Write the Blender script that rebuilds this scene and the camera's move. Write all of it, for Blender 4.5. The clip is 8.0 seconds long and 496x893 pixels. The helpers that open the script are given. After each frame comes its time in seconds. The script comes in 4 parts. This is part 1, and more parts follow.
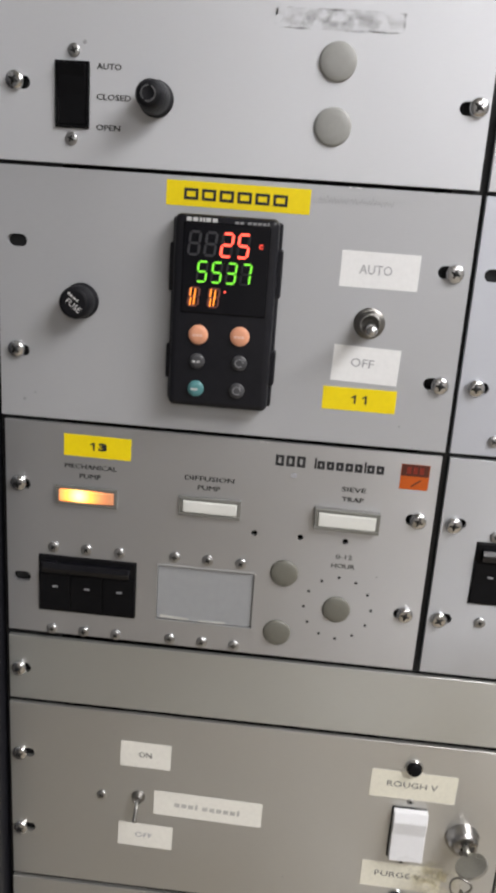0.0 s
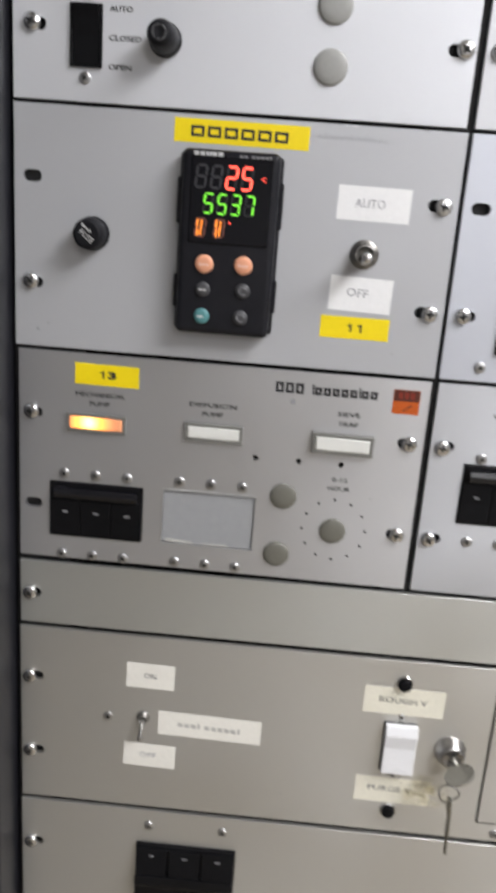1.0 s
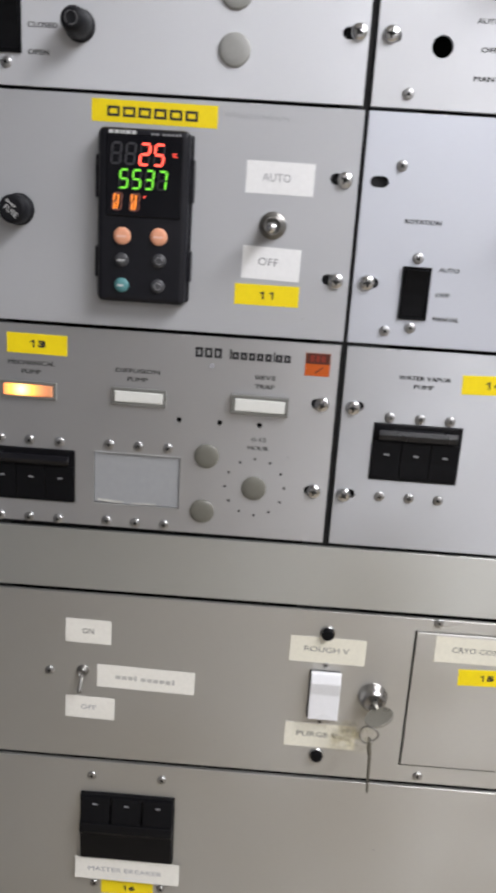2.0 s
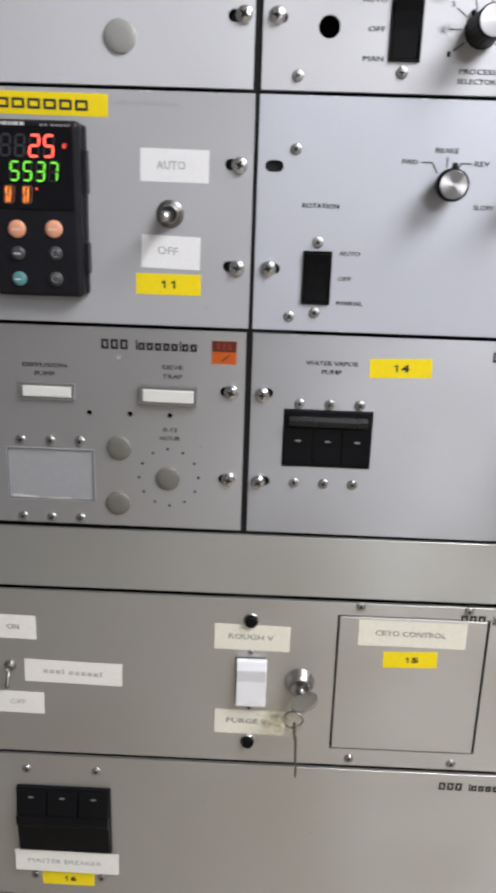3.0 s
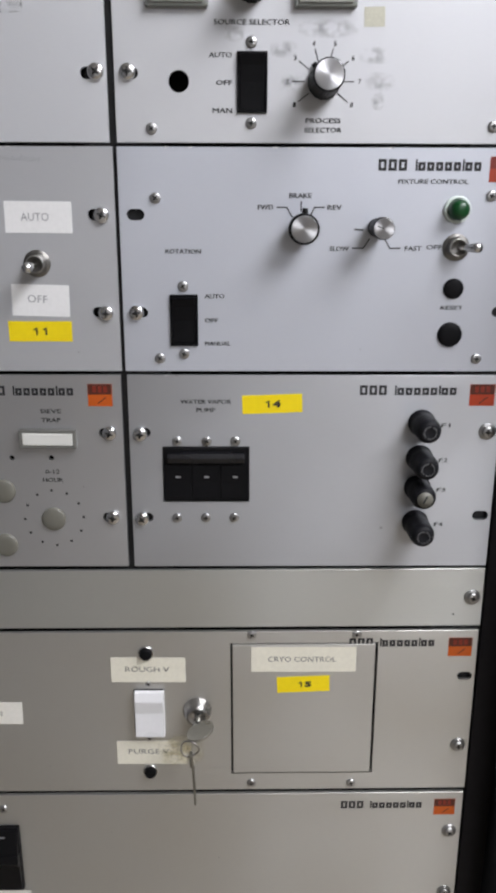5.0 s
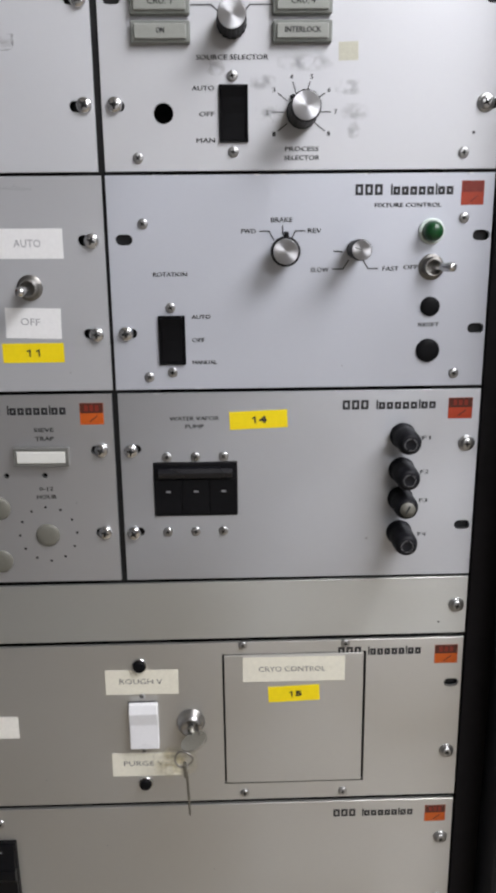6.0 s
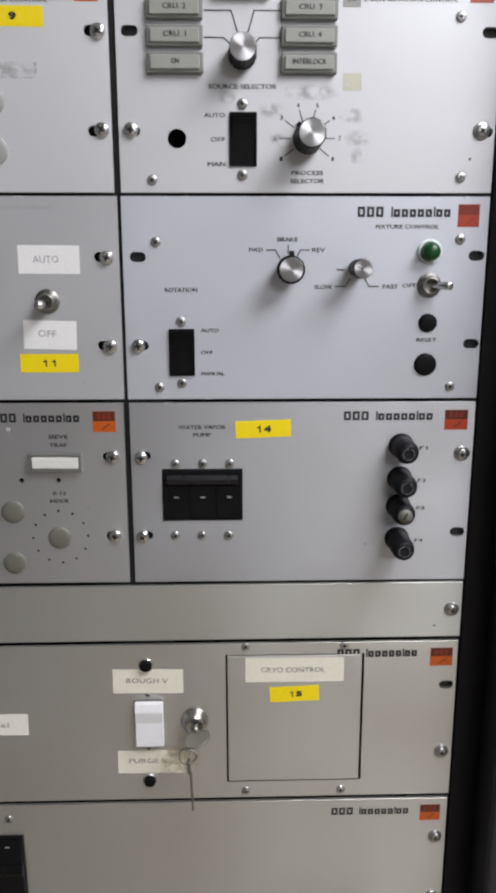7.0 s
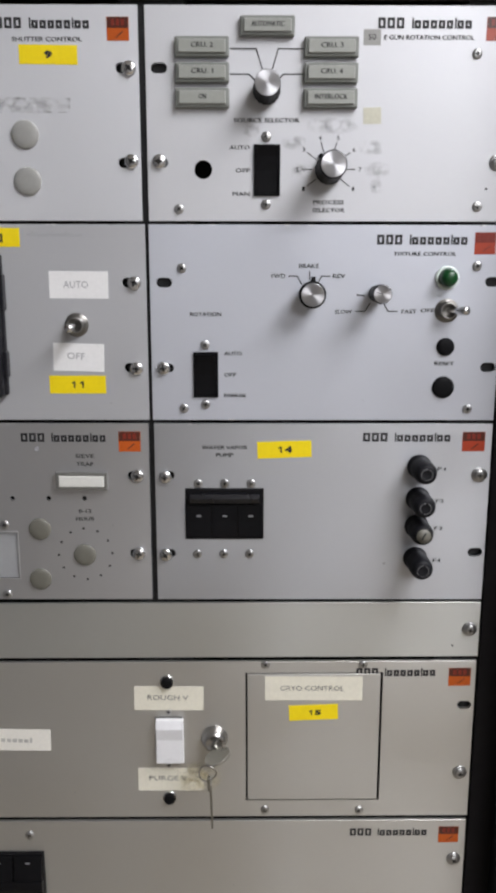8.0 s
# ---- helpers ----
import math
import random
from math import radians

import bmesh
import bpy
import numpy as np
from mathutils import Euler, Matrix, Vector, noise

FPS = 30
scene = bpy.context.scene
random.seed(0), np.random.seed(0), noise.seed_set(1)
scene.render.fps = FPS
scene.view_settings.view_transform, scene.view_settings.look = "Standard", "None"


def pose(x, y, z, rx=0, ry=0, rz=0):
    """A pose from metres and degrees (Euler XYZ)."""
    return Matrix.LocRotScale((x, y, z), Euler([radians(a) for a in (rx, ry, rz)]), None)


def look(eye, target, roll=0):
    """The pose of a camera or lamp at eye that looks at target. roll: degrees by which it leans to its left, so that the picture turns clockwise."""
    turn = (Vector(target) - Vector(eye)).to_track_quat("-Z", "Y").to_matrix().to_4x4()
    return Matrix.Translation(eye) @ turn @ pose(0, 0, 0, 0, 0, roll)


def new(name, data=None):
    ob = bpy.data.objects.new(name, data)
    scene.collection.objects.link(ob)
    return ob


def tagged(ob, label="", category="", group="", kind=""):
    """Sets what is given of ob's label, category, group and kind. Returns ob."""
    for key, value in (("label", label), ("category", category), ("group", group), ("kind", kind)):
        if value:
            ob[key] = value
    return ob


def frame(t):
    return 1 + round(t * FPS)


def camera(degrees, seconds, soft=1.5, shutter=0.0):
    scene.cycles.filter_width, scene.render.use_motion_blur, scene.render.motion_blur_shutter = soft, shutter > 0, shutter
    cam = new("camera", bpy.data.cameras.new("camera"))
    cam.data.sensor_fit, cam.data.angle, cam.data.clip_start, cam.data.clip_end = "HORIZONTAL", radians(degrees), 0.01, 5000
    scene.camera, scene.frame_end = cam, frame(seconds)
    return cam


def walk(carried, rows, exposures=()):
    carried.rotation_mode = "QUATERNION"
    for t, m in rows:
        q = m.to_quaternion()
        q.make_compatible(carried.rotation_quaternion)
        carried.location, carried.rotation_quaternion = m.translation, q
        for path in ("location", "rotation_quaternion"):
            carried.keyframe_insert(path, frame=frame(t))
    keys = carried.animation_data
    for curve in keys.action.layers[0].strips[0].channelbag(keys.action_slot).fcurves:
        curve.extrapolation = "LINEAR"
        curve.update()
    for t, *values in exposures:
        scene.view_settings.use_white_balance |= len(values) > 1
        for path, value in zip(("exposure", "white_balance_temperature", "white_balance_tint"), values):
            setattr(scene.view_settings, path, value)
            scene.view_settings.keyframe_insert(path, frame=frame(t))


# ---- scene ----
cam = camera(34.8, 8.0, soft=3.8, shutter=0.55)
PATH = [
    (0, (-0.076, -0.413, 1.331), (-0.204, 1.502, 0.769), 4.0),
    (0.3, (-0.075, -0.424, 1.325), (-0.223, 1.489, 0.762), 3.9),
    (0.5, (-0.074, -0.431, 1.318), (-0.262, 1.48, 0.758), 4.4),
    (0.8, (-0.082, -0.441, 1.312), (-0.204, 1.475, 0.752), 3.5),
    (1, (-0.082, -0.451, 1.297), (-0.165, 1.468, 0.74), 4.3),
    (1.2, (-0.088, -0.458, 1.292), (-0.104, 1.455, 0.707), 4.4),
    (2.3, (-0.017, -0.487, 1.286), (-0.086, 1.433, 0.731), 3.5),
    (2.5, (-0.01, -0.485, 1.288), (-0.063, 1.427, 0.702), 3.1),
    (3, (0.016, -0.479, 1.291), (-0.031, 1.429, 0.695), 1.9),
    (3.5, (0.041, -0.476, 1.296), (0.02, 1.429, 0.69), 1.4),
    (4, (0.058, -0.484, 1.307), (0.06, 1.431, 0.729), 0.2),
    (4.5, (0.069, -0.483, 1.312), (0.083, 1.43, 0.727), 0.5),
    (6, (0.078, -0.504, 1.312), (0.12, 1.428, 0.795), -0.6),
    (6.5, (0.077, -0.514, 1.312), (0.117, 1.421, 0.807), -0.0),
    (7, (0.073, -0.528, 1.314), (0.119, 1.413, 0.832), -0.0),
    (7.5, (0.069, -0.541, 1.311), (0.103, 1.408, 0.863), -0.1),
    (8, (0.068, -0.542, 1.312), (0.077, 1.415, 0.898), 0.1),
]
walk(cam, [(t, look(eye, target, roll)) for t, eye, target, roll in PATH],
     exposures=[(0.0, 0.0, 6800, 11), (0.5, 0.05, 6800, 11), (1.0, 0.17, 6650, 11), (2.5, 0.06, 6550, 12), (3.5, 0.06, 6500, 12), (4.0, 0.0, 6500, 12),
                (4.5, -0.16, 6500, 12), (6.0, -0.16, 6550, 12), (8.0, -0.16, 6600, 12)])

# ---------------------------------------------------------------- light
world = bpy.data.worlds.new("room_world")
world.use_nodes = True
scene.world = world
world.node_tree.nodes["Background"].inputs[0].default_value = (0.8, 0.9, 1.0, 1)
world.node_tree.nodes["Background"].inputs[1].default_value = 0.02
scene.view_settings.exposure = 0.0


def area_lamp(name, x, y, z, sx, sy, watts, colour):
    data = bpy.data.lights.new(name, "AREA")
    data.shape, data.size, data.size_y, data.energy, data.color = "RECTANGLE", sx, sy, watts, colour
    ob = new(name, data)
    ob.location = (x, y, z)
    return ob


LAMPS = [(1.0, -0.95), (1.0, -3.4)]
for lx, ly in LAMPS:
    area_lamp("troffer_lamp", lx, ly, 2.36, 0.85, 1.14, 48, (0.945, 0.96, 1.0))


# ---------------------------------------------------------------- materials
def nodes_of(name):
    m = bpy.data.materials.new(name)
    m.use_nodes = True
    nt = m.node_tree
    return m, nt, nt.nodes["Principled BSDF"]


def mat(name, colour, rough=0.5, metal=0.0, vary=0.06, scale=40.0, bump=0.0, bump_scale=400.0,
        stretch=(1, 1, 1), spec=0.5, coat=0.0, rough_vary=0.08, brushed=0.0):
    """Colour varied at two scales, roughness varied, fine relief."""
    m, nt, p = nodes_of(name)
    N, L = nt.nodes, nt.links
    geo = N.new("ShaderNodeNewGeometry")
    mp = N.new("ShaderNodeMapping")
    mp.inputs["Scale"].default_value = stretch
    L.new(geo.outputs["Position"], mp.inputs["Vector"])
    big, fine = N.new("ShaderNodeTexNoise"), N.new("ShaderNodeTexNoise")
    big.inputs["Scale"].default_value, big.inputs["Detail"].default_value = scale * 0.25, 3
    fine.inputs["Scale"].default_value, fine.inputs["Detail"].default_value = scale * 6, 4
    L.new(geo.outputs["Position"], big.inputs["Vector"])
    L.new(mp.outputs[0], fine.inputs["Vector"])
    mix = N.new("ShaderNodeMath")
    mix.operation = "ADD"
    L.new(big.outputs["Fac"], mix.inputs[0])
    L.new(fine.outputs["Fac"], mix.inputs[1])
    rng = N.new("ShaderNodeMapRange")
    rng.inputs["From Min"].default_value, rng.inputs["From Max"].default_value = 0.6, 1.4
    rng.inputs["To Min"].default_value, rng.inputs["To Max"].default_value = 1 - vary, 1 + vary
    L.new(mix.outputs[0], rng.inputs["Value"])
    col = N.new("ShaderNodeVectorMath")
    col.operation = "SCALE"
    col.inputs[0].default_value = colour[:3]
    L.new(rng.outputs[0], col.inputs["Scale"])
    L.new(col.outputs[0], p.inputs["Base Color"])
    rr = N.new("ShaderNodeMapRange")
    rr.inputs["From Min"].default_value, rr.inputs["From Max"].default_value = 0.3, 0.7
    rr.inputs["To Min"].default_value, rr.inputs["To Max"].default_value = max(0.02, rough - rough_vary), min(1, rough + rough_vary)
    L.new(big.outputs["Fac"], rr.inputs["Value"])
    L.new(rr.outputs[0], p.inputs["Roughness"])
    p.inputs["Metallic"].default_value = metal
    p.inputs["Specular IOR Level"].default_value = spec
    p.inputs["Coat Weight"].default_value = coat
    if brushed:  # grain runs along the rack, so highlights stretch up and down
        up = N.new("ShaderNodeCombineXYZ")
        up.inputs["Z"].default_value = 1.0
        L.new(up.outputs[0], p.inputs["Tangent"])
        p.inputs["Anisotropic"].default_value = brushed
    if bump:
        bt = N.new("ShaderNodeTexNoise")
        bt.inputs["Scale"].default_value, bt.inputs["Detail"].default_value = bump_scale, 3
        L.new(mp.outputs[0], bt.inputs["Vector"])
        bn = N.new("ShaderNodeBump")
        bn.inputs["Strength"].default_value, bn.inputs["Distance"].default_value = bump, 0.0004
        L.new(bt.outputs["Fac"], bn.inputs["Height"])
        L.new(bn.outputs[0], p.inputs["Normal"])
    return m


def glow(name, colour, strength, base=(0.05, 0.05, 0.05)):
    m, nt, p = nodes_of(name)
    p.inputs["Base Color"].default_value = (*base, 1)
    p.inputs["Emission Color"].default_value = (*colour, 1)
    p.inputs["Emission Strength"].default_value = strength
    p.inputs["Roughness"].default_value = 0.35
    return m


BRUSH = (1, 1, 14)
M_PANEL_P = mat("pale_anodised_aluminium", (0.655, 0.665, 0.695), 0.54, 0.50, 0.022, 30, 0.10, 1500, BRUSH)
M_PANEL_W = mat("bright_anodised_aluminium", (0.605, 0.612, 0.636), 0.54, 0.50, 0.022, 30, 0.10, 1500, BRUSH)
M_PANEL_B = mat("cool_anodised_aluminium", (0.58, 0.60, 0.658), 0.50, 0.58, 0.025, 30, 0.10, 1500, BRUSH)
M_PANEL_M = mat("mid_anodised_aluminium", (0.485, 0.491, 0.51), 0.55, 0.46, 0.03, 30, 0.12, 1500, BRUSH)
M_PANEL_D = mat("dull_anodised_aluminium", (0.56, 0.562, 0.575), 0.40, 0.80, 0.03, 30, 0.12, 1500, BRUSH, brushed=0.75)
M_PANEL_G = mat("grey_anodised_aluminium", (0.505, 0.517, 0.545), 0.40, 0.80, 0.03, 30, 0.12, 1500, BRUSH, brushed=0.75)
# slightly warmer base colour for the lower rows
M_PANEL_A = mat("warm_anodised_aluminium", (0.565, 0.557, 0.53), 0.38, 0.80, 0.035, 30, 0.12, 1500, BRUSH, brushed=0.75)
M_PANEL_S = mat("greenish_anodised_aluminium", (0.56, 0.567, 0.545), 0.38, 0.80, 0.035, 30, 0.12, 1500, BRUSH, brushed=0.75)
M_RACK = mat("charcoal_rack_paint", (0.014, 0.014, 0.018), 0.38, 0.0, 0.25, 25, 0.25, 900)
M_POST = mat("black_post_paint", (0.010, 0.009, 0.010), 0.5, 0.0, 0.25, 25, 0.2, 900, spec=0.12)
M_INSIDE = mat("black_inner_steel", (0.008, 0.008, 0.009), 0.6, 0.0, 0.2, 25)
M_BLACK = mat("black_moulded_plastic", (0.005, 0.005, 0.006), 0.36, 0.0, 0.25, 60, 0.25, 1800, spec=0.16)
M_MATT = mat("matt_black_plastic", (0.005, 0.005, 0.006), 0.5, 0.0, 0.25, 60, 0.2, 1800, spec=0.12)
M_CASE = mat("satin_black_case", (0.008, 0.008, 0.011), 0.33, 0.0, 0.25, 60, 0.2, 1800, spec=0.32)
M_GLOSS = mat("glossy_black_plastic", (0.006, 0.006, 0.008), 0.24, 0.0, 0.2, 60, 0.1, 1500, spec=0.5)
M_PHEN = mat("black_phenolic", (0.006, 0.006, 0.008), 0.50, 0.0, 0.3, 80, 0.3, 1500, spec=0.2)
M_KNOB = mat("black_knob_plastic", (0.005, 0.005, 0.006), 0.52, 0.0, 0.2, 80, 0.1, 1500, spec=0.18)
M_SCREEN = mat("smoked_display_window", (0.005, 0.005, 0.007), 0.12, 0.0, 0.1, 60, spec=0.35)
M_STEEL = mat("zinc_plated_steel", (0.70, 0.70, 0.70), 0.22, 1.0, 0.12, 200, 0.15, 1500)
M_ZINC = mat("dull_zinc_steel", (0.47, 0.47, 0.47), 0.34, 1.0, 0.18, 200, 0.25, 1500)
M_CHROME = mat("worn_chrome", (0.47, 0.46, 0.45), 0.30, 1.0, 0.08, 150)
M_NICKEL = mat("dull_nickel", (0.30, 0.29, 0.275), 0.42, 1.0, 0.12, 150, 0.2, 1500)
# shade inside the screw recesses, put into the colour
M_RECESS = mat("recess_shade", (0.02, 0.02, 0.02), 0.6, 0.4)
M_CAPD = mat("brown_grey_plug", (0.14, 0.136, 0.114), 0.48, 0.0, 0.08, 60, 0.12, 900)
M_CAP = mat("grey_vinyl_plug", (0.30, 0.30, 0.287), 0.42, 0.0, 0.06, 60, 0.12, 900)
M_PAPER = mat("white_label_tape", (0.80, 0.80, 0.80), 0.5, 0.0, 0.05, 60, 0.15, 600)
M_CREAM = mat("yellowed_label_tape", (0.74, 0.71, 0.60), 0.5, 0.0, 0.07, 60, 0.15, 600)
M_OLDTAPE = mat("old_greenish_tape", (0.56, 0.55, 0.45), 0.5, 0.0, 0.12, 120)
M_YELLOW = mat("yellow_label_tape", (0.86, 0.66, 0.005), 0.4, 0.0, 0.05, 60, 0.1, 600)
M_INK = mat("black_ink", (0.015, 0.015, 0.018), 0.6, 0.0, 0.2, 200)
M_FAINT = mat("worn_grey_ink", (0.012, 0.012, 0.014), 0.6, 0.0, 0.4, 300)
M_MID = mat("faded_ink", (0.16, 0.155, 0.15), 0.6, 0.0, 0.4, 300)
M_PALE = mat("almost_gone_ink", (0.48, 0.47, 0.44), 0.6, 0.0, 0.3, 300)
M_LINEN = mat("off_white_label_tape", (0.77, 0.75, 0.69), 0.5, 0.0, 0.06, 60, 0.15, 600)
M_PENCIL = mat("faint_pencil", (0.34, 0.34, 0.36), 0.6, 0.0, 0.2, 300)
M_ORANGE = mat("orange_badge", (0.47, 0.085, 0.008), 0.35, 0.0, 0.18, 150)
M_REDDARK = mat("dark_red_badge", (0.20, 0.022, 0.012), 0.35, 0.0, 0.3, 150)
M_REDOR = mat("red_orange_badge", (0.38, 0.045, 0.016), 0.35, 0.0, 0.18, 150)
M_BROWN = mat("dark_brown_badge", (0.075, 0.018, 0.010), 0.35, 0.0, 0.3, 150)
M_LENS = mat("white_lamp_lens", (0.68, 0.68, 0.645), 0.35, 0.0, 0.04, 60, 0.1, 700)
M_BEZEL = mat("grey_lamp_bezel", (0.27, 0.27, 0.255), 0.35, 0.6, 0.1, 90)
M_TRIM = mat("pale_window_trim", (0.52, 0.52, 0.52), 0.35, 0.5, 0.1, 90)
M_BTN = mat("grey_button_frame", (0.21, 0.22, 0.205), 0.4, 0.0, 0.08, 90, 0.15, 900)
M_BTNLENS = mat("translucent_grey_lens", (0.31, 0.32, 0.295), 0.33, 0.0, 0.08, 60, 0.1, 900)
M_WHITE = mat("white_switch_plastic", (0.73, 0.73, 0.745), 0.32, 0.0, 0.03, 60)
M_BLANK = mat("pale_blank_plate", (0.30, 0.306, 0.315), 0.4, 0.0, 0.06, 40, 0.1, 700)
M_GREEN = mat("green_lamp_jewel", (0.002, 0.05, 0.011), 0.3, 0.0, 0.2, 150)
M_GREENRIM = mat("pale_green_collar", (0.70, 0.78, 0.73), 0.35, 0.0, 0.05, 90)
M_SALMON = mat("salmon_rubber_key", (0.72, 0.33, 0.20), 0.5, 0.0, 0.06, 200)
M_SALMLT = mat("pale_salmon_legend", (0.80, 0.52, 0.42), 0.5)
M_GREYKEY = mat("dark_grey_rubber_key", (0.055, 0.055, 0.06), 0.45, 0.0, 0.1, 200)
M_TEAL = mat("teal_rubber_key", (0.08, 0.23, 0.24), 0.45, 0.0, 0.1, 200)
M_LEGEND = mat("pale_legend_ink", (0.55, 0.55, 0.55), 0.5)
M_LEGDIM = mat("dim_legend_ink", (0.24, 0.24, 0.25), 0.5)
M_MOULD = mat("dull_moulded_legend", (0.13, 0.13, 0.135), 0.6, 0.0, 0.3, 300)
M_CHIP = mat("bare_bright_metal", (0.80, 0.80, 0.80), 0.3, 0.7, 0.1, 300)
M_KEYDARK = mat("dark_key_metal", (0.22, 0.21, 0.18), 0.4, 0.85, 0.15, 200, 0.2, 1500)
M_KEYBOW = mat("tarnished_key_metal", (0.37, 0.36, 0.325), 0.35, 0.85, 0.15, 200, 0.2, 1500)
M_FLOOR = mat("warm_vinyl_floor", (0.27, 0.23, 0.172), 0.45, 0.0, 0.1, 6, 0.1, 100)
M_WALL = mat("painted_wall", (0.46, 0.45, 0.44), 0.7, 0.0, 0.03, 6, 0.1, 200)
# dark only to soak up bounce light left of the rack
M_WALLDARK = mat("bounce_absorbing_wall", (0.13, 0.13, 0.135), 0.6, 0.0, 0.05, 6, 0.1, 200)
M_CEIL = mat("ceiling_tile", (0.72, 0.72, 0.71), 0.8, 0.0, 0.04, 10, 0.3, 300)
G_RED = glow("red_led_segment", (1.0, 0.075, 0.045), 3.2)
G_GREEN = glow("green_led_segment", (0.20, 0.95, 0.03), 1.15)
G_AMBER = glow("amber_led_segment", (1.0, 0.26, 0.015), 1.9)
G_AMBDIM = glow("amber_led_ghost", (1.0, 0.10, 0.005), 0.10)
M_GHOSTDIM = mat("faint_unlit_segment", (0.014, 0.014, 0.017), 0.4)
M_GHOST = mat("unlit_segment", (0.035, 0.035, 0.04), 0.4)
G_TROFFER = glow("lit_diffuser", (0.93, 0.965, 1.0), 5.0, (0.8, 0.8, 0.8))


def spun_material():
    m, nt, p = nodes_of("spun_aluminium")
    p.inputs["Base Color"].default_value = (0.50, 0.50, 0.515, 1)
    p.inputs["Metallic"].default_value, p.inputs["Roughness"].default_value = 1.0, 0.33
    p.inputs["Anisotropic"].default_value = 0.85
    tan = nt.nodes.new("ShaderNodeTangent")
    tan.direction_type, tan.axis = "RADIAL", "Y"
    nt.links.new(tan.outputs[0], p.inputs["Tangent"])
    wav = nt.nodes.new("ShaderNodeTexNoise")
    wav.inputs["Scale"].default_value = 900
    bn = nt.nodes.new("ShaderNodeBump")
    bn.inputs["Strength"].default_value, bn.inputs["Distance"].default_value = 0.08, 0.0002
    nt.links.new(wav.outputs["Fac"], bn.inputs["Height"])
    nt.links.new(bn.outputs[0], p.inputs["Normal"])
    return m


def lit_lens_material():
    """Amber lens with the bulb's glow off to one side, object-space."""
    m, nt, p = nodes_of("lit_amber_lens")
    N, L = nt.nodes, nt.links
    tc = N.new("ShaderNodeTexCoord")
    sub = N.new("ShaderNodeVectorMath")
    sub.operation = "DISTANCE"
    sub.inputs[1].default_value = (-0.004, -0.001, 0.0005)
    L.new(tc.outputs["Object"], sub.inputs[0])
    ramp = N.new("ShaderNodeValToRGB")
    ramp.color_ramp.elements[0].position, ramp.color_ramp.elements[0].color = 0.05, (1.0, 0.78, 0.30, 1)
    ramp.color_ramp.elements[1].position, ramp.color_ramp.elements[1].color = 1.0, (0.55, 0.16, 0.09, 1)
    e = ramp.color_ramp.elements.new(0.35)
    e.color = (1.0, 0.36, 0.03, 1)
    e = ramp.color_ramp.elements.new(0.62)
    e.color = (0.85, 0.24, 0.07, 1)
    rng = N.new("ShaderNodeMapRange")
    rng.inputs["From Max"].default_value = 0.020
    L.new(sub.outputs["Value"], rng.inputs["Value"])
    L.new(rng.outputs[0], ramp.inputs[0])
    L.new(ramp.outputs[0], p.inputs["Emission Color"])
    st = N.new("ShaderNodeMapRange")
    st.inputs["From Max"].default_value = 0.016
    st.inputs["To Min"].default_value, st.inputs["To Max"].default_value = 3.6, 0.55
    L.new(sub.outputs["Value"], st.inputs["Value"])
    L.new(st.outputs[0], p.inputs["Emission Strength"])
    p.inputs["Base Color"].default_value = (0.6, 0.3, 0.15, 1)
    p.inputs["Roughness"].default_value = 0.3
    return m


def smudge_material(name, colour, most):
    """Rubbed-off tape residue: noise-broken, see-through."""
    m, nt, p = nodes_of(name)
    N, L = nt.nodes, nt.links
    p.inputs["Base Color"].default_value = (*colour, 1)
    p.inputs["Roughness"].default_value = 0.6
    geo = N.new("ShaderNodeNewGeometry")
    n1 = N.new("ShaderNodeTexNoise")
    n1.inputs["Scale"].default_value, n1.inputs["Detail"].default_value = 160, 5
    L.new(geo.outputs["Position"], n1.inputs["Vector"])
    tc = N.new("ShaderNodeTexCoord")
    mp = N.new("ShaderNodeMapping")
    mp.inputs["Location"].default_value = (-1, 0, -1)
    mp.inputs["Scale"].default_value = (2, 0, 2)
    L.new(tc.outputs["Generated"], mp.inputs["Vector"])
    ln = N.new("ShaderNodeVectorMath")
    ln.operation = "LENGTH"
    L.new(mp.outputs[0], ln.inputs[0])
    edge = N.new("ShaderNodeMapRange")
    edge.inputs["From Min"].default_value, edge.inputs["From Max"].default_value = 1.15, 0.35
    L.new(ln.outputs["Value"], edge.inputs["Value"])
    r = N.new("ShaderNodeMapRange")
    r.inputs["From Min"].default_value, r.inputs["From Max"].default_value = 0.40, 0.62
    r.inputs["To Max"].default_value = most
    L.new(n1.outputs["Fac"], r.inputs["Value"])
    mul = N.new("ShaderNodeMath")
    mul.operation = "MULTIPLY"
    L.new(r.outputs[0], mul.inputs[0])
    L.new(edge.outputs[0], mul.inputs[1])
    L.new(mul.outputs[0], p.inputs["Alpha"])
    return m


M_SPUN = spun_material()
G_LIT = lit_lens_material()
M_SMUDGE = smudge_material("pencil_smudge", (0.36, 0.36, 0.37), 0.22)
M_RESIDUE = smudge_material("tape_residue", (0.50, 0.50, 0.51), 0.38)
M_GRIME = smudge_material("glue_grime", (0.34, 0.34, 0.35), 0.30)

# ---------------------------------------------------------------- building helpers
# Plan in millimetres: x along the rack, z up, h out of the panel face towards the room.
ORIGIN = {}


def W(x, z, h=0.0):
    return Vector((x / 1000, -h / 1000, z / 1000))


def thing(name, x, z, label, category, group="", kind=""):
    ob = new(name)
    ob.empty_display_size = 0.01
    ob.location = W(x, z)
    ORIGIN[ob] = W(x, z)
    return tagged(ob, label, category, group, kind)


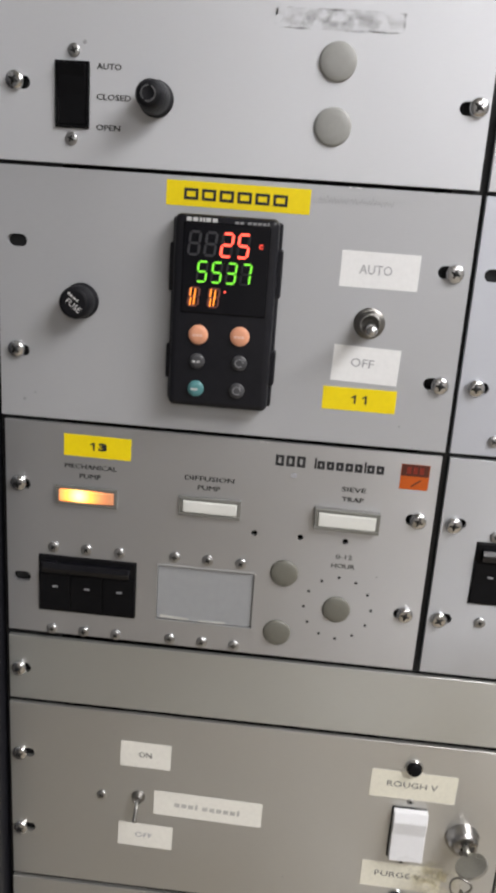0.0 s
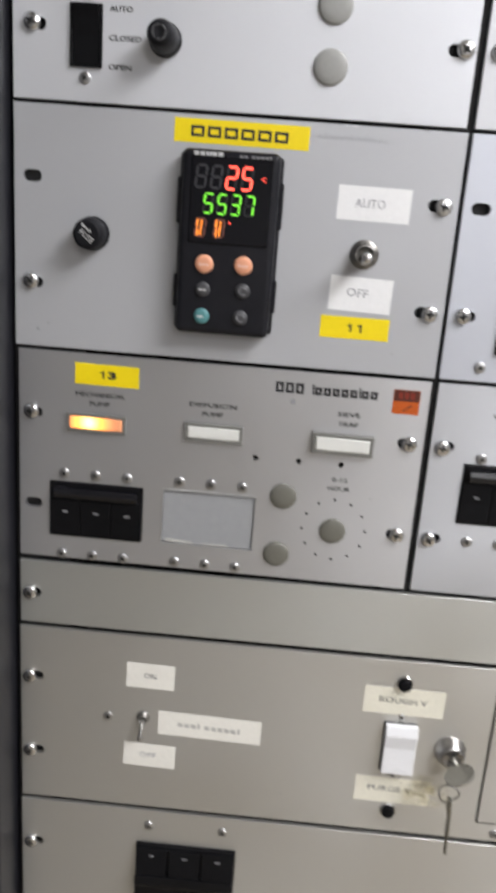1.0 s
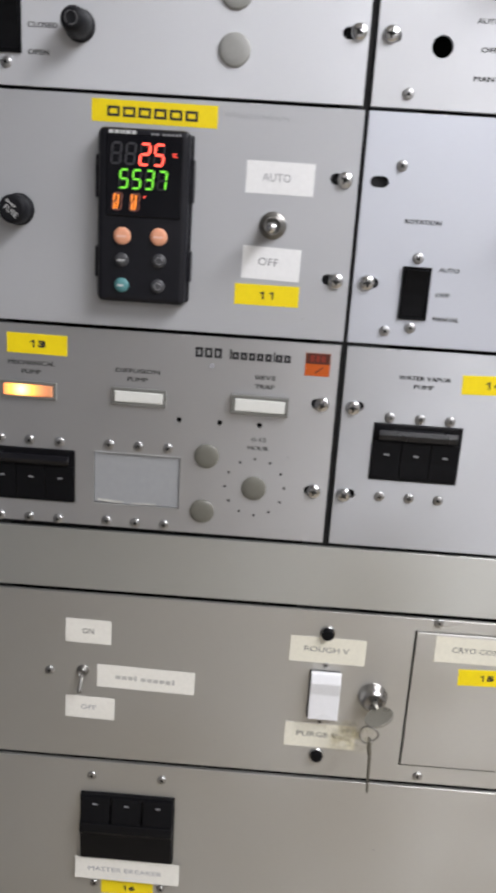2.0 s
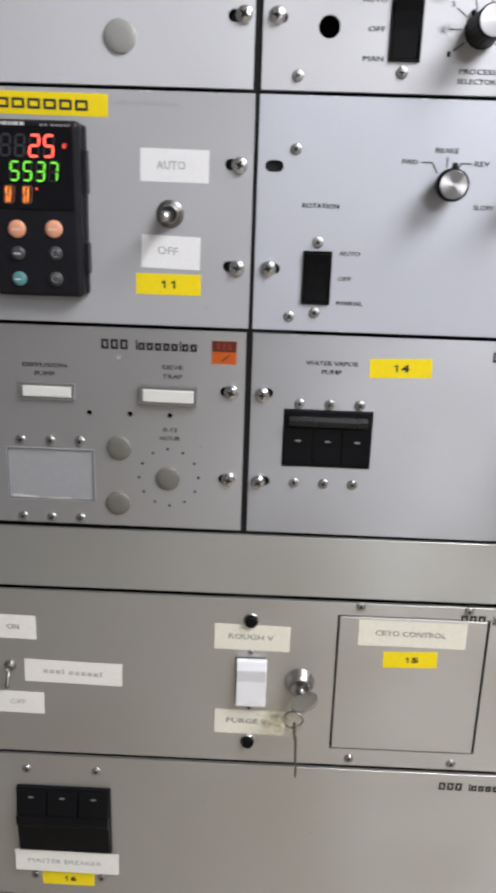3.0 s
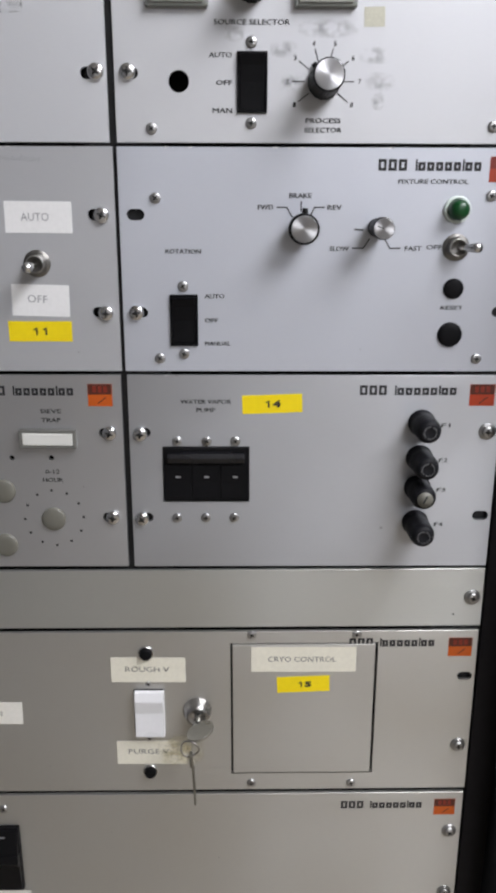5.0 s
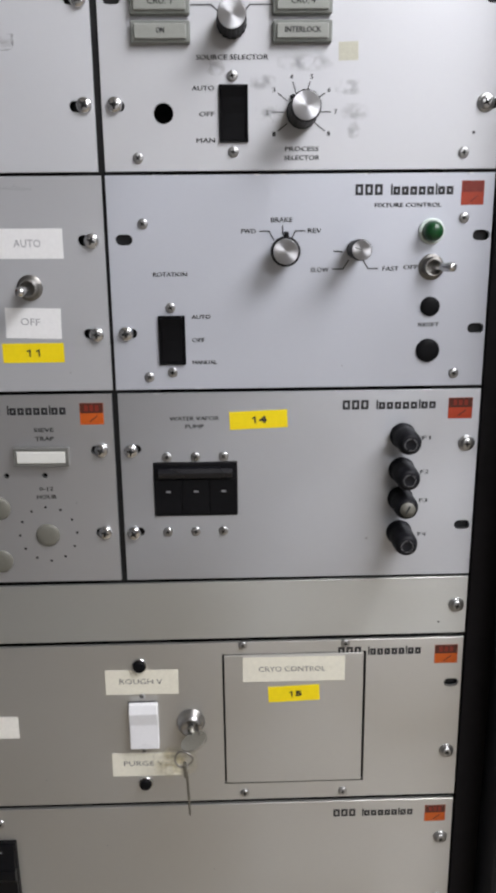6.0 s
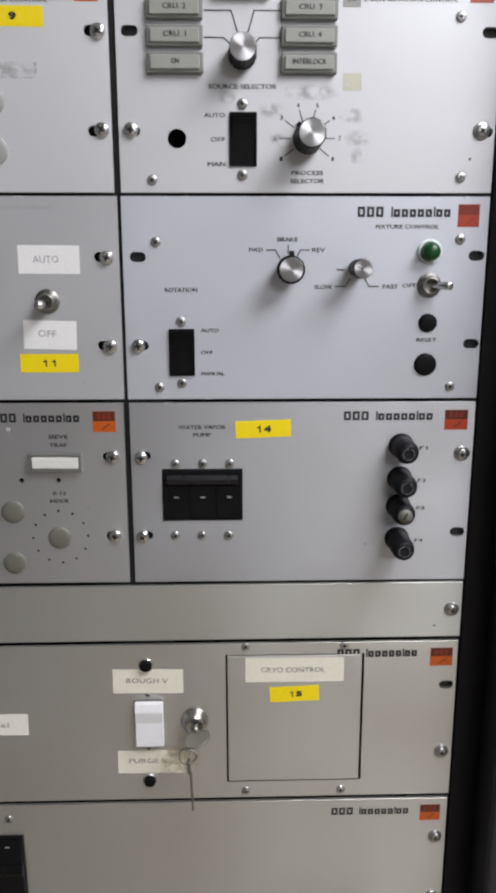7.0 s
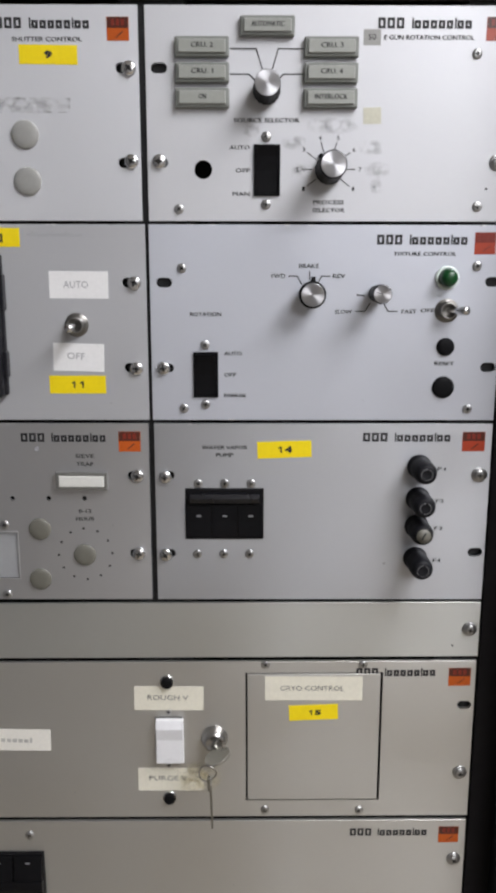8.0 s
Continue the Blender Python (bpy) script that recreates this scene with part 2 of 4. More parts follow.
def part(name, me, material, parent, x=None, z=None, h=0.0, label="", spin=0.0):
    """One mesh under a thing or part; its own origin lies at x, z, h."""
    if isinstance(me, bmesh.types.BMesh):
        bm, me = me, bpy.data.meshes.new(name)
        bm.to_mesh(me)
        bm.free()
    ob = new(name, me)
    if material and not me.materials:
        me.materials.append(material)
    at = W(x, z, h) if x is not None else ORIGIN[parent].copy()
    ORIGIN[ob] = at
    ob.parent = parent
    ob.location = at - ORIGIN[parent]
    if spin:
        ob.rotation_euler = (0, radians(spin), 0)
    if label:
        ob["label"] = label
    return ob


def smooth(me_or_bm):
    for f in (me_or_bm.faces if isinstance(me_or_bm, bmesh.types.BMesh) else me_or_bm.polygons):
        f.smooth = True
    return me_or_bm


def box_bm(w, d, hgt, bevel=0.3, seg=2, x=0, z=0, h0=0, bm=None):
    """A block w wide, hgt tall, reaching from h0 to h0 + d out of the face, edges rounded. Millimetres."""
    bm = bm or bmesh.new()
    got = bmesh.ops.create_cube(bm, size=1)["verts"]
    bmesh.ops.transform(bm, matrix=Matrix.Translation(W(x, z, h0 + d / 2)) @ Matrix.Diagonal((w / 1000, d / 1000, hgt / 1000, 1)), verts=got)
    if bevel:
        edges = {e for v in got for e in v.link_edges}
        bmesh.ops.bevel(bm, geom=list(edges), offset=bevel / 1000, segments=seg, affect="EDGES", profile=0.5)
    return bm


def lathe_bm(profile, n=24, bm=None, flute=0.0, x=0, z=0, flat_from=None):
    """Turned body: profile rows of (radius, h) in millimetres, from the panel outward. flute: depth of ribs."""
    bm = bm or bmesh.new()
    rings = []
    for r, hh in profile:
        ring = []
        if r <= 1e-6:
            ring = [bm.verts.new(W(x, z, hh))]
        else:
            for k in range(n):
                a = 2 * math.pi * k / n
                rr = r - (flute if flute and (k % 4) in (0,) else 0)
                ring.append(bm.verts.new(W(x + rr * math.cos(a), z + rr * math.sin(a), hh)))
        rings.append(ring)
    for a, b in zip(rings, rings[1:]):
        if len(a) == 1 and len(b) == 1:
            continue
        for k in range(n):
            j = (k + 1) % n
            if len(b) == 1:
                bm.faces.new((a[k], a[j], b[0]))
            elif len(a) == 1:
                bm.faces.new((a[0], b[j], b[k]))
            else:
                bm.faces.new((a[k], a[j], b[j], b[k]))
    bmesh.ops.recalc_face_normals(bm, faces=bm.faces[:])
    return smooth(bm)


def profile_bm(width, outline, x=0, bm=None, round_edge=0.3):
    """A bar along x with the side outline (z, h) given in millimetres."""
    bm = bm or bmesh.new()
    a = [bm.verts.new(W(x - width / 2, z, h)) for z, h in outline]
    b = [bm.verts.new(W(x + width / 2, z, h)) for z, h in outline]
    n = len(outline)
    made = [bm.faces.new(a), bm.faces.new(b[::-1])]
    made += [bm.faces.new((a[i], b[i], b[(i + 1) % n], a[(i + 1) % n])) for i in range(n)]
    bmesh.ops.recalc_face_normals(bm, faces=made)
    if round_edge:
        edges = [e for e in bm.edges]
        bmesh.ops.bevel(bm, geom=edges, offset=round_edge / 1000, segments=2, affect="EDGES", profile=0.5)
    return bm


def tube_bm(points, r, n=10, closed=False, bm=None):
    """A round rod through points (x, z, h), all in millimetres."""
    bm = bm or bmesh.new()
    P = [W(*p) for p in points]
    rings, count = [], len(P)
    for i, p in enumerate(P):
        q0, q1 = (P[i - 1], P[(i + 1) % count]) if closed else (P[max(i - 1, 0)], P[min(i + 1, count - 1)])
        t = (q1 - q0).normalized()
        u = t.orthogonal().normalized() if not rings else (u - t * u.dot(t)).normalized()
        v = t.cross(u)
        rr = r[i] if isinstance(r, (list, tuple)) else r
        rings.append([bm.verts.new(p + (u * math.cos(2 * math.pi * k / n) + v * math.sin(2 * math.pi * k / n)) * rr / 1000) for k in range(n)])
    pairs = list(zip(rings, rings[1:])) + ([(rings[-1], rings[0])] if closed else [])
    for a, b in pairs:
        for k in range(n):
            bm.faces.new((a[k], a[(k + 1) % n], b[(k + 1) % n], b[k]))
    if not closed:
        bm.faces.new(rings[0][::-1])
        bm.faces.new(rings[-1])
    bmesh.ops.recalc_face_normals(bm, faces=bm.faces[:])
    return smooth(bm)


def slot_loop(x, z, half=5.3, r=3.2, n=8):
    pts = []
    for side, a0 in ((1, -90), (-1, 90)):
        for k in range(n + 1):
            a = radians(a0 + 180 * k / n)
            pts.append((x + side * (half - r) + r * math.cos(a), z + r * math.sin(a)))
    return pts


def round_loop(x, z, r, n=24):
    return [(x + r * math.cos(2 * math.pi * k / n), z + r * math.sin(2 * math.pi * k / n)) for k in range(n)]


def rect_loop(x0, z0, x1, z1):
    return [(x0, z0), (x1, z0), (x1, z1), (x0, z1)]


def inside(pt, loop):
    x, z = pt
    odd = False
    for (x0, z0), (x1, z1) in zip(loop, loop[1:] + loop[:1]):
        if (z0 > z) != (z1 > z) and x < x0 + (z - z0) * (x1 - x0) / (z1 - z0):
            odd = not odd
    return odd


def plate_bm(x0, z0, x1, z1, holes, ox, oz, thick=3.0, chamfer=0.22):
    """A sheet with openings cut right through; front face at h = 0, back at -thick."""
    from mathutils.geometry import delaunay_2d_cdt
    outer = rect_loop(x0 + chamfer, z0 + chamfer, x1 - chamfer, z1 - chamfer)
    loops = [outer] + holes
    pts, edges = [], []
    for lp in loops:
        s = len(pts)
        pts += [Vector((a, b)) for a, b in lp]
        edges += [(s + i, s + (i + 1) % len(lp)) for i in range(len(lp))]
    vs, _, fs, _, _, _ = delaunay_2d_cdt(pts, edges, [], 0, 1e-6)
    bm = bmesh.new()
    front = [bm.verts.new(W(v.x - ox, v.y - oz, 0)) for v in vs]
    for f in fs:
        c = (sum(vs[i].x for i in f) / len(f), sum(vs[i].y for i in f) / len(f))
        if any(inside(c, lp) for lp in holes):
            continue
        try:
            bm.faces.new([front[i] for i in f])
        except ValueError:
            pass

    def wall(lp_a, ha, lp_b, hb):
        a = [bm.verts.new(W(x - ox, z - oz, ha)) for x, z in lp_a]
        b = [bm.verts.new(W(x - ox, z - oz, hb)) for x, z in lp_b]
        for i in range(len(a)):
            j = (i + 1) % len(a)
            bm.faces.new((a[i], a[j], b[j], b[i]))
    full = rect_loop(x0, z0, x1, z1)
    wall(outer, 0, full, -chamfer)
    wall(full, -chamfer, full, -thick)
    for lp in holes:
        wall(lp, 0, lp, -thick)
    bmesh.ops.remove_doubles(bm, verts=bm.verts[:], dist=1e-7)
    bmesh.ops.recalc_face_normals(bm, faces=bm.faces[:])
    if sum(f.normal.y * f.calc_area() for f in bm.faces if abs(f.normal.y) > 0.9) > 0:
        bmesh.ops.reverse_faces(bm, faces=bm.faces[:])
    return bm


def text_mesh(words, width, cap, raise_=0.18, weight=0.0):
    """Built-in lettering as a mesh, fitted to a width and a capital height in millimetres, centred."""
    cu = bpy.data.curves.new("lettering", "FONT")
    cu.body, cu.size, cu.align_x, cu.offset, cu.extrude = words, 1.0, "LEFT", weight, 0.0
    cu.resolution_u = 2
    ob = bpy.data.objects.new("lettering", cu)
    scene.collection.objects.link(ob)
    me = bpy.data.meshes.new_from_object(ob)
    bpy.data.objects.remove(ob)
    bpy.data.curves.remove(cu)
    xs, ys = [v.co.x for v in me.vertices], [v.co.y for v in me.vertices]
    cx, cy = (min(xs) + max(xs)) / 2, (min(ys) + max(ys)) / 2
    sx, sy = width / max(max(xs) - min(xs), 1e-6), cap / max(max(ys) - min(ys), 1e-6)
    for v in me.vertices:
        v.co = W((v.co.x - cx) * sx, (v.co.y - cy) * sy, raise_)
    me.update()
    return me


def words(txt, x0, x1, z, cap, parent, material=None, h=0.0, weight=0.0, tilt=0.0):
    me = text_mesh(txt, x1 - x0, cap, 0.15, weight)
    if material is M_FAINT:  # heavy printing: a second strike a little to one side
        bm = bmesh.new()
        bm.from_mesh(me)
        first = len(bm.verts)
        bm.from_mesh(me)
        for v in list(bm.verts)[first:]:
            v.co += W(0.24, 0.1, 0.03)
        bm.to_mesh(me)
        bm.free()
    return part("lettering", me, material or M_INK, parent, (x0 + x1) / 2, z, h, spin=tilt)


def bars(pattern, x0, x1, z, cap, parent, material=None, h=0.0, tilt=0.0, name="lettering"):
    """Plain bars in place of words, one a character: capitals full height, i narrow, spaces open."""
    wide = {" ": 0.6, "i": 0.5}
    unit, x = (x1 - x0) / sum(wide.get(c, 1.0) for c in pattern), x0
    bm, mid = bmesh.new(), (x0 + x1) / 2
    for c in pattern:
        w = unit * wide.get(c, 1.0)
        tall = cap if c in "OUNi" else cap * 0.74
        if c != " ":
            bw = w * 0.76
            bm.faces.new([bm.verts.new(W(x + p - mid, q - cap / 2, 0.15)) for p, q in ((0, 0), (bw, 0), (bw, tall), (0, tall))])
        x += w
    return part(name, bm, material or M_INK, parent, mid, z, h, spin=tilt)


def number(txt, x, z, cap, parent, h=0.15, tilt=0.0):
    """A tape number: heavy digits, the one with its flag."""
    n = len(txt)
    for k, ch in enumerate(txt):
        cx = x + (k - (n - 1) / 2) * cap * 1.25
        if ch == "1":
            bm = bmesh.new()
            bm.faces.new([bm.verts.new(W(a * cap, b * cap, 0.15)) for a, b in ((0.02, -0.5), (0.24, -0.5), (0.24, 0.5), (0.06, 0.5), (-0.30, 0.28), (-0.30, 0.12), (0.02, 0.24))])
            part("digit", bm, M_INK, parent, cx, z, h, spin=tilt)
        else:
            part("digit", text_mesh(ch, cap * 1.08, cap, 0.15, 0.06), M_INK, parent, cx, z, h, spin=tilt)


def sticker(x0, z0, x1, z1, material, parent, name="label_tape", tilt=0.0, h=0.0, label=""):
    bm = box_bm(x1 - x0, 0.14, z1 - z0, 0.05, 1)
    return part(name, bm, material, parent, (x0 + x1) / 2, (z0 + z1) / 2, h, label, tilt)


def line(pts, parent, r=0.38, name="printed_line"):
    """A printed stroke through points (x, z)."""
    ox, oz = pts[0]
    bm = bmesh.new()
    for (xa, za), (xb, zb) in zip(pts, pts[1:]):
        d = Vector((xb - xa, zb - za)).normalized() * r
        n = Vector((-d.y, d.x))
        quad = [(xa - ox - d.x + n.x, za - oz - d.y + n.y), (xa - ox - d.x - n.x, za - oz - d.y - n.y),
                (xb - ox + d.x - n.x, zb - oz + d.y - n.y), (xb - ox + d.x + n.x, zb - oz + d.y + n.y)]
        bm.faces.new([bm.verts.new(W(a, b, 0.15)) for a, b in quad])
    return part(name, bm, M_INK, parent, ox, oz)


# ---- shared small hardware
def screw_mesh(name, r, hgt, washer=0.0, metal=M_STEEL):
    """Pan-head screw: flat-topped head with a rounded rim; dark bars laid on it paint the shade of a cross recess."""
    bm = bmesh.new()
    if washer:
        lathe_bm([(washer, 0), (washer, 0.7), (washer * 0.93, 1.1), (r * 0.9, 1.1)], 20, bm)
    base = 0.9 if washer else 0.0
    lathe_bm([(r * 0.97, base), (r, base + hgt * 0.3), (r * 0.96, base + hgt * 0.62), (r * 0.84, base + hgt * 0.86), (r * 0.6, base + hgt * 0.98), (0, base + hgt)], 24, bm)
    split = len(bm.faces)
    for w, t in ((r * 1.05, r * 0.22), (r * 0.22, r * 1.05)):
        box_bm(w, hgt * 0.45, t, 0, 1, 0, 0, base + hgt * 0.57, bm)
    lathe_bm([(r * 0.3, base + hgt * 0.8), (r * 0.3, base + hgt * 1.03), (0, base + hgt * 1.03)], 8, bm)
    me = bpy.data.meshes.new(name)
    bm.to_mesh(me)
    bm.free()
    me.materials.append(metal)
    me.materials.append(M_RECESS)
    for p in me.polygons:
        p.material_index = 1 if p.index >= split else 0
    return me


SCREW_BIG = screw_mesh("pan_head_screw", 4.7, 2.8)
SCREW_CUP = screw_mesh("cup_washer_screw", 4.0, 2.4, 5.4, M_ZINC)
SCREW_SMALL = screw_mesh("small_screw", 3.2, 1.5, 0.0, M_ZINC)
SCREW_TINY = screw_mesh("tiny_screw", 2.1, 1.0, 0.0, M_ZINC)


def screw(x, z, parent, kind="big"):
    me = {"big": SCREW_BIG, "cup": SCREW_CUP, "small": SCREW_SMALL, "tiny": SCREW_TINY}[kind]
    return part("mounting_screw" if kind in ("big", "cup") else "screw", me, None, parent, x, z, 0.0, "", random.uniform(0, 90))


def plug(x, z, r, parent, material=None, name="hole_plug", label=""):
    bm = lathe_bm([(r, 0), (r, 0.7), (r * 0.96, 1.3), (r * 0.86, 1.75), (r * 0.5, 2.1), (0, 2.2)], 36)
    return part(name, bm, material or M_CAP, parent, x, z, 0, label)


def mark(x, z, r, parent, material, name):
    bm = bmesh.new()
    bm.faces.new([bm.verts.new(W(r * math.cos(a / 6 * math.pi) * random.uniform(0.8, 1.1), r * math.sin(a / 6 * math.pi) * random.uniform(0.8, 1.1), 0.12)) for a in range(12)])
    return part(name, bm, material, parent, x, z)


def rocker_switch(x, z, w, hgt, parent, up=True):
    """Black rocker in a thin frame, pressed in at one end."""
    fr = bmesh.new()
    t = 1.3
    for a, b, c, d in ((0, hgt / 2 - t / 2, w, t), (0, -hgt / 2 + t / 2, w, t), (w / 2 - t / 2, 0, t, hgt - 2 * t), (-w / 2 + t / 2, 0, t, hgt - 2 * t)):
        box_bm(c, 1.6, d, 0.35, 2, a, b, 0, fr)
    sw = part("rocker_switch", fr, M_MATT, parent, x, z)
    q = hgt / 2 - t - 0.3
    s = 1 if up else -1
    part("rocker", profile_bm(w - 2 * t - 0.6, [(-q * s, -2), (q * s, -2), (q * s, 0.4), (q * s * 0.55, 0.6), (0.0, 1.2), (-q * s * 0.6, 2.6), (-q * s, 4.4)], round_edge=0.25), M_MATT, sw, x, z)
    return sw


def fluted_knob(x, z, r, hgt, cap_r, parent, pointer=90.0, name="control_knob", flute=0.55, high=2.2, foot=1.04):
    """Black knob with a spun metal cap; a pointer stub at the given angle, or none."""
    bm = lathe_bm([(r * foot, 0.4), (r * foot, 2.0), (r * (foot - 0.04), 2.6), (r * 0.97, hgt * 0.7), (r * 0.97, hgt * 0.9), (r * 0.95, hgt - 0.6), (cap_r + 0.15, hgt), (0, hgt - 0.1)], 64, flute=flute)
    for f in bm.faces:
        f.smooth = flute < 0.2
    knob = part(name, bm, M_KNOB, parent, x, z)
    cap = lathe_bm([(cap_r, hgt - 0.4), (cap_r, hgt + 0.25), (cap_r - 0.25, hgt + 0.5), (cap_r * 0.5, hgt + 0.5), (0, hgt + 0.5)], 48)
    for f in cap.faces:
        f.smooth = abs(f.normal.y) < 0.95
    part("metal_cap", cap, M_SPUN, knob, x, z, 0, "spun aluminium cap")
    if pointer is not None:
        a = radians(pointer)
        pb = bmesh.new()
        tube_bm([((r * 0.8) * math.cos(a), (r * 0.8) * math.sin(a), high), ((r + 2.4) * math.cos(a), (r + 2.4) * math.sin(a), high)], [2.0, 1.5], 8, False, pb)
        part("pointer", pb, M_KNOB, knob, x, z)
    return knob


def badge(x0, z0, x1, z1, parent, upper, lower):
    ob = sticker(x0, z0, x1, z1, lower, parent, "maker_badge", label="small square two-tone badge")
    mid = z0 + (z1 - z0) * 0.52
    bm = box_bm(x1 - x0 - 0.6, 0.08, z1 - mid - 0.3, 0, 1)
    part("badge_top", bm, upper, ob, (x0 + x1) / 2, (mid + z1) / 2, 0.14)
    w = (x1 - x0) * 0.62
    bm = bmesh.new()
    for k in range(3):
        box_bm(w * 0.24, 0.07, (z1 - mid) * 0.55, 0, 1, (k - 1) * w * 0.36, 0, 0, bm)
    part("badge_mark", bm, M_REDDARK, ob, (x0 + x1) / 2, (mid + z1) / 2, 0.22)
    bm = bmesh.new()
    box_bm((x1 - x0) * 0.42, 0.07, 0.8, 0, 1, 0, 0, 0, bm)
    part("badge_mark", bm, upper, ob, (x0 + x1) / 2 + 1.0, (z0 + mid) / 2, 0.14, "", -38)
    return ob


def maker_name(x0, x1, z0, z1, parent, name="OOO Ioooooioo", h=0.0, tilt=0.0):
    """A maker's name as a row of plain open boxes."""
    cap, mid, t = z1 - z0, (x0 + x1) / 2, (z1 - z0) * 0.25
    wide = {"I": 0.3, "i": 0.3, " ": 0.75, "O": 1.15, "o": 1.0}
    unit, x, bm = (x1 - x0) / sum(wide[c] for c in name), x0, bmesh.new()
    for c in name:
        w, tall = unit * wide[c], cap * (1.0 if c in "OIi" else 0.76)
        a, b = x - mid, x - mid + w * (0.8 if c in "Oo" else 0.7)
        boxes = [] if c == " " else [(a, 0, b, tall)] if c in "Ii" else [(a, 0, a + t, tall), (b - t, 0, b, tall), (a + t, 0, b - t, t), (a + t, tall - t, b - t, tall)]
        for p, q, r, u in boxes:
            bm.faces.new([bm.verts.new(W(m, n - cap / 2, 0.15)) for m, n in ((p, q), (r, q), (r, u), (p, u))])
        x += w
    return part("lettering", bm, M_INK, parent, mid, (z0 + z1) / 2, h, spin=tilt)


def panel(name, x0, z0, x1, z1, material, holes, label, group="rack panels"):
    ox, oz = (x0 + x1) / 2, z0
    ob = thing(name, ox, oz, label, "control panel", group)
    part("faceplate", plate_bm(x0, z0, x1, z1, holes, ox, oz), material, ob)
    return ob


# ---------------------------------------------------------------- room and rack
def structure(name, lo, hi, material, label, category):
    bm = bmesh.new()
    got = bmesh.ops.create_cube(bm, size=1)["verts"]
    c = [(a + b) / 2 for a, b in zip(lo, hi)]
    s = [b - a for a, b in zip(lo, hi)]
    bmesh.ops.transform(bm, matrix=Matrix.Translation(c) @ Matrix.Diagonal((*s, 1)), verts=got)
    me = bpy.data.meshes.new(name)
    bm.to_mesh(me)
    bm.free()
    me.materials.append(material)
    return tagged(new(name, me), label, category, "", "structure")


structure("floor", (-0.95, -5.2, -0.1), (3.2, 1.2, 0.0), M_FLOOR, "warm beige vinyl floor under the rack", "floor")
structure("ceiling", (-0.95, -5.2, 2.4), (3.2, 1.2, 2.5), M_CEIL, "plain off-white ceiling with recessed light panels", "ceiling")
structure("wall_north", (-0.95, 1.2, 0.0), (3.2, 1.3, 2.4), M_WALL, "plain painted wall behind the rack", "wall")
structure("wall_south", (-0.95, -5.3, 0.0), (3.2, -5.2, 2.4), M_WALL, "plain painted wall facing the rack", "wall")
# unseen wall added close and dark, so the panels' left side gets less light
structure("shade_wall_west", (-0.95, -5.2, 0.0), (-0.85, 1.2, 2.4), M_WALLDARK, "plain side wall, added out of view", "wall")
structure("wall_east", (3.2, -5.3, 0.0), (3.3, 1.3, 2.4), M_WALL, "plain side wall, added out of view", "wall")


def metre_box(lo, hi, bevel=0.0, bm=None):
    bm = bm or bmesh.new()
    got = bmesh.ops.create_cube(bm, size=1)["verts"]
    c = [(a + b) / 2 for a, b in zip(lo, hi)]
    s = [b - a for a, b in zip(lo, hi)]
    bmesh.ops.transform(bm, matrix=Matrix.Translation(c) @ Matrix.Diagonal((*s, 1)), verts=got)
    if bevel:
        bmesh.ops.bevel(bm, geom=list({e for v in got for e in v.link_edges}), offset=bevel, segments=3, affect="EDGES", profile=0.5)
    return bm


for lx, ly in LAMPS:
    ob = new("ceiling_light")
    ob.location = (lx, ly, 2.4)
    ORIGIN[ob] = Vector(ob.location)
    tagged(ob, "recessed ceiling light panel with a white metal frame", "ceiling light", "ceiling lights")
    fr = bmesh.new()
    for a in (-1, 1):
        metre_box((a * 0.44 - 0.015, -0.60, -0.025), (a * 0.44 + 0.015, 0.60, 0.0), 0.004, fr)
        metre_box((-0.425, a * 0.585 - 0.015, -0.025), (0.425, a * 0.585 + 0.015, 0.0), 0.004, fr)
    part("frame", fr, M_WALL, ob)
    part("diffuser", metre_box((-0.425, -0.57, -0.012), (0.425, 0.57, -0.004)), G_TROFFER, ob)

rack = new("equipment_rack")
tagged(rack, "tall charcoal painted steel equipment rack", "rack")
ORIGIN[rack] = Vector((0, 0, 0))
part("left_side", metre_box((-0.30, -0.034, 0.0), (-0.2440, 0.60, 2.0), 0.004), M_RACK, rack)
part("right_side", metre_box((0.2630, -0.036, 0.0), (0.31, 0.60, 2.0), 0.004), M_RACK, rack)
part("right_post", metre_box((0.2428, 0.001, 0.0), (0.2628, 0.03, 2.0), 0.001), M_POST, rack)
part("back", metre_box((-0.2428, 0.58, 0.05), (0.2436, 0.60, 2.0)), M_INSIDE, rack)
part("top", metre_box((-0.2428, -0.03, 1.96), (0.2436, 0.58, 2.0)), M_RACK, rack)
part("base", metre_box((-0.2428, -0.03, 0.0), (0.2436, 0.58, 0.06)), M_RACK, rack)
for xa, xb in ((-0.2428, -0.208), (-0.012, 0.030), (0.210, 0.2436)):
    part("mounting_rail", metre_box((xa, 0.0045, 0.06), (xb, 0.03, 1.96)), M_INSIDE, rack)
part("inner_shroud", metre_box((-0.2428, 0.032, 0.06), (0.2436, 0.036, 1.96)), M_INSIDE, rack)

# rows of the rack: bottom and top of each faceplate
R1, R2, R3, R4, R5, R6 = (1349.4, 1480.0), (1216.1, 1347.3), (1083.4, 1213.6), (1037.2, 1080.2), (903.4, 1033.6), (770.2, 899.6)
XL, XR = -241.3, 241.3
XN = -239.6

# plain panels above and below the rows in view
top_blank = panel("upper_blank_panel", XL, 1483.5, XR, 1660, M_RACK, [], "dark blank panel above the control panels")
low_blank = panel("lower_blank_panel", XL, 637.0, XR, 767.6, M_PANEL_A, [slot_loop(-231, 731), slot_loop(234, 731)], "plain grey aluminium blank rack panel")
for sx in (-232.6, 232.6):
    screw(sx, 731, low_blank)

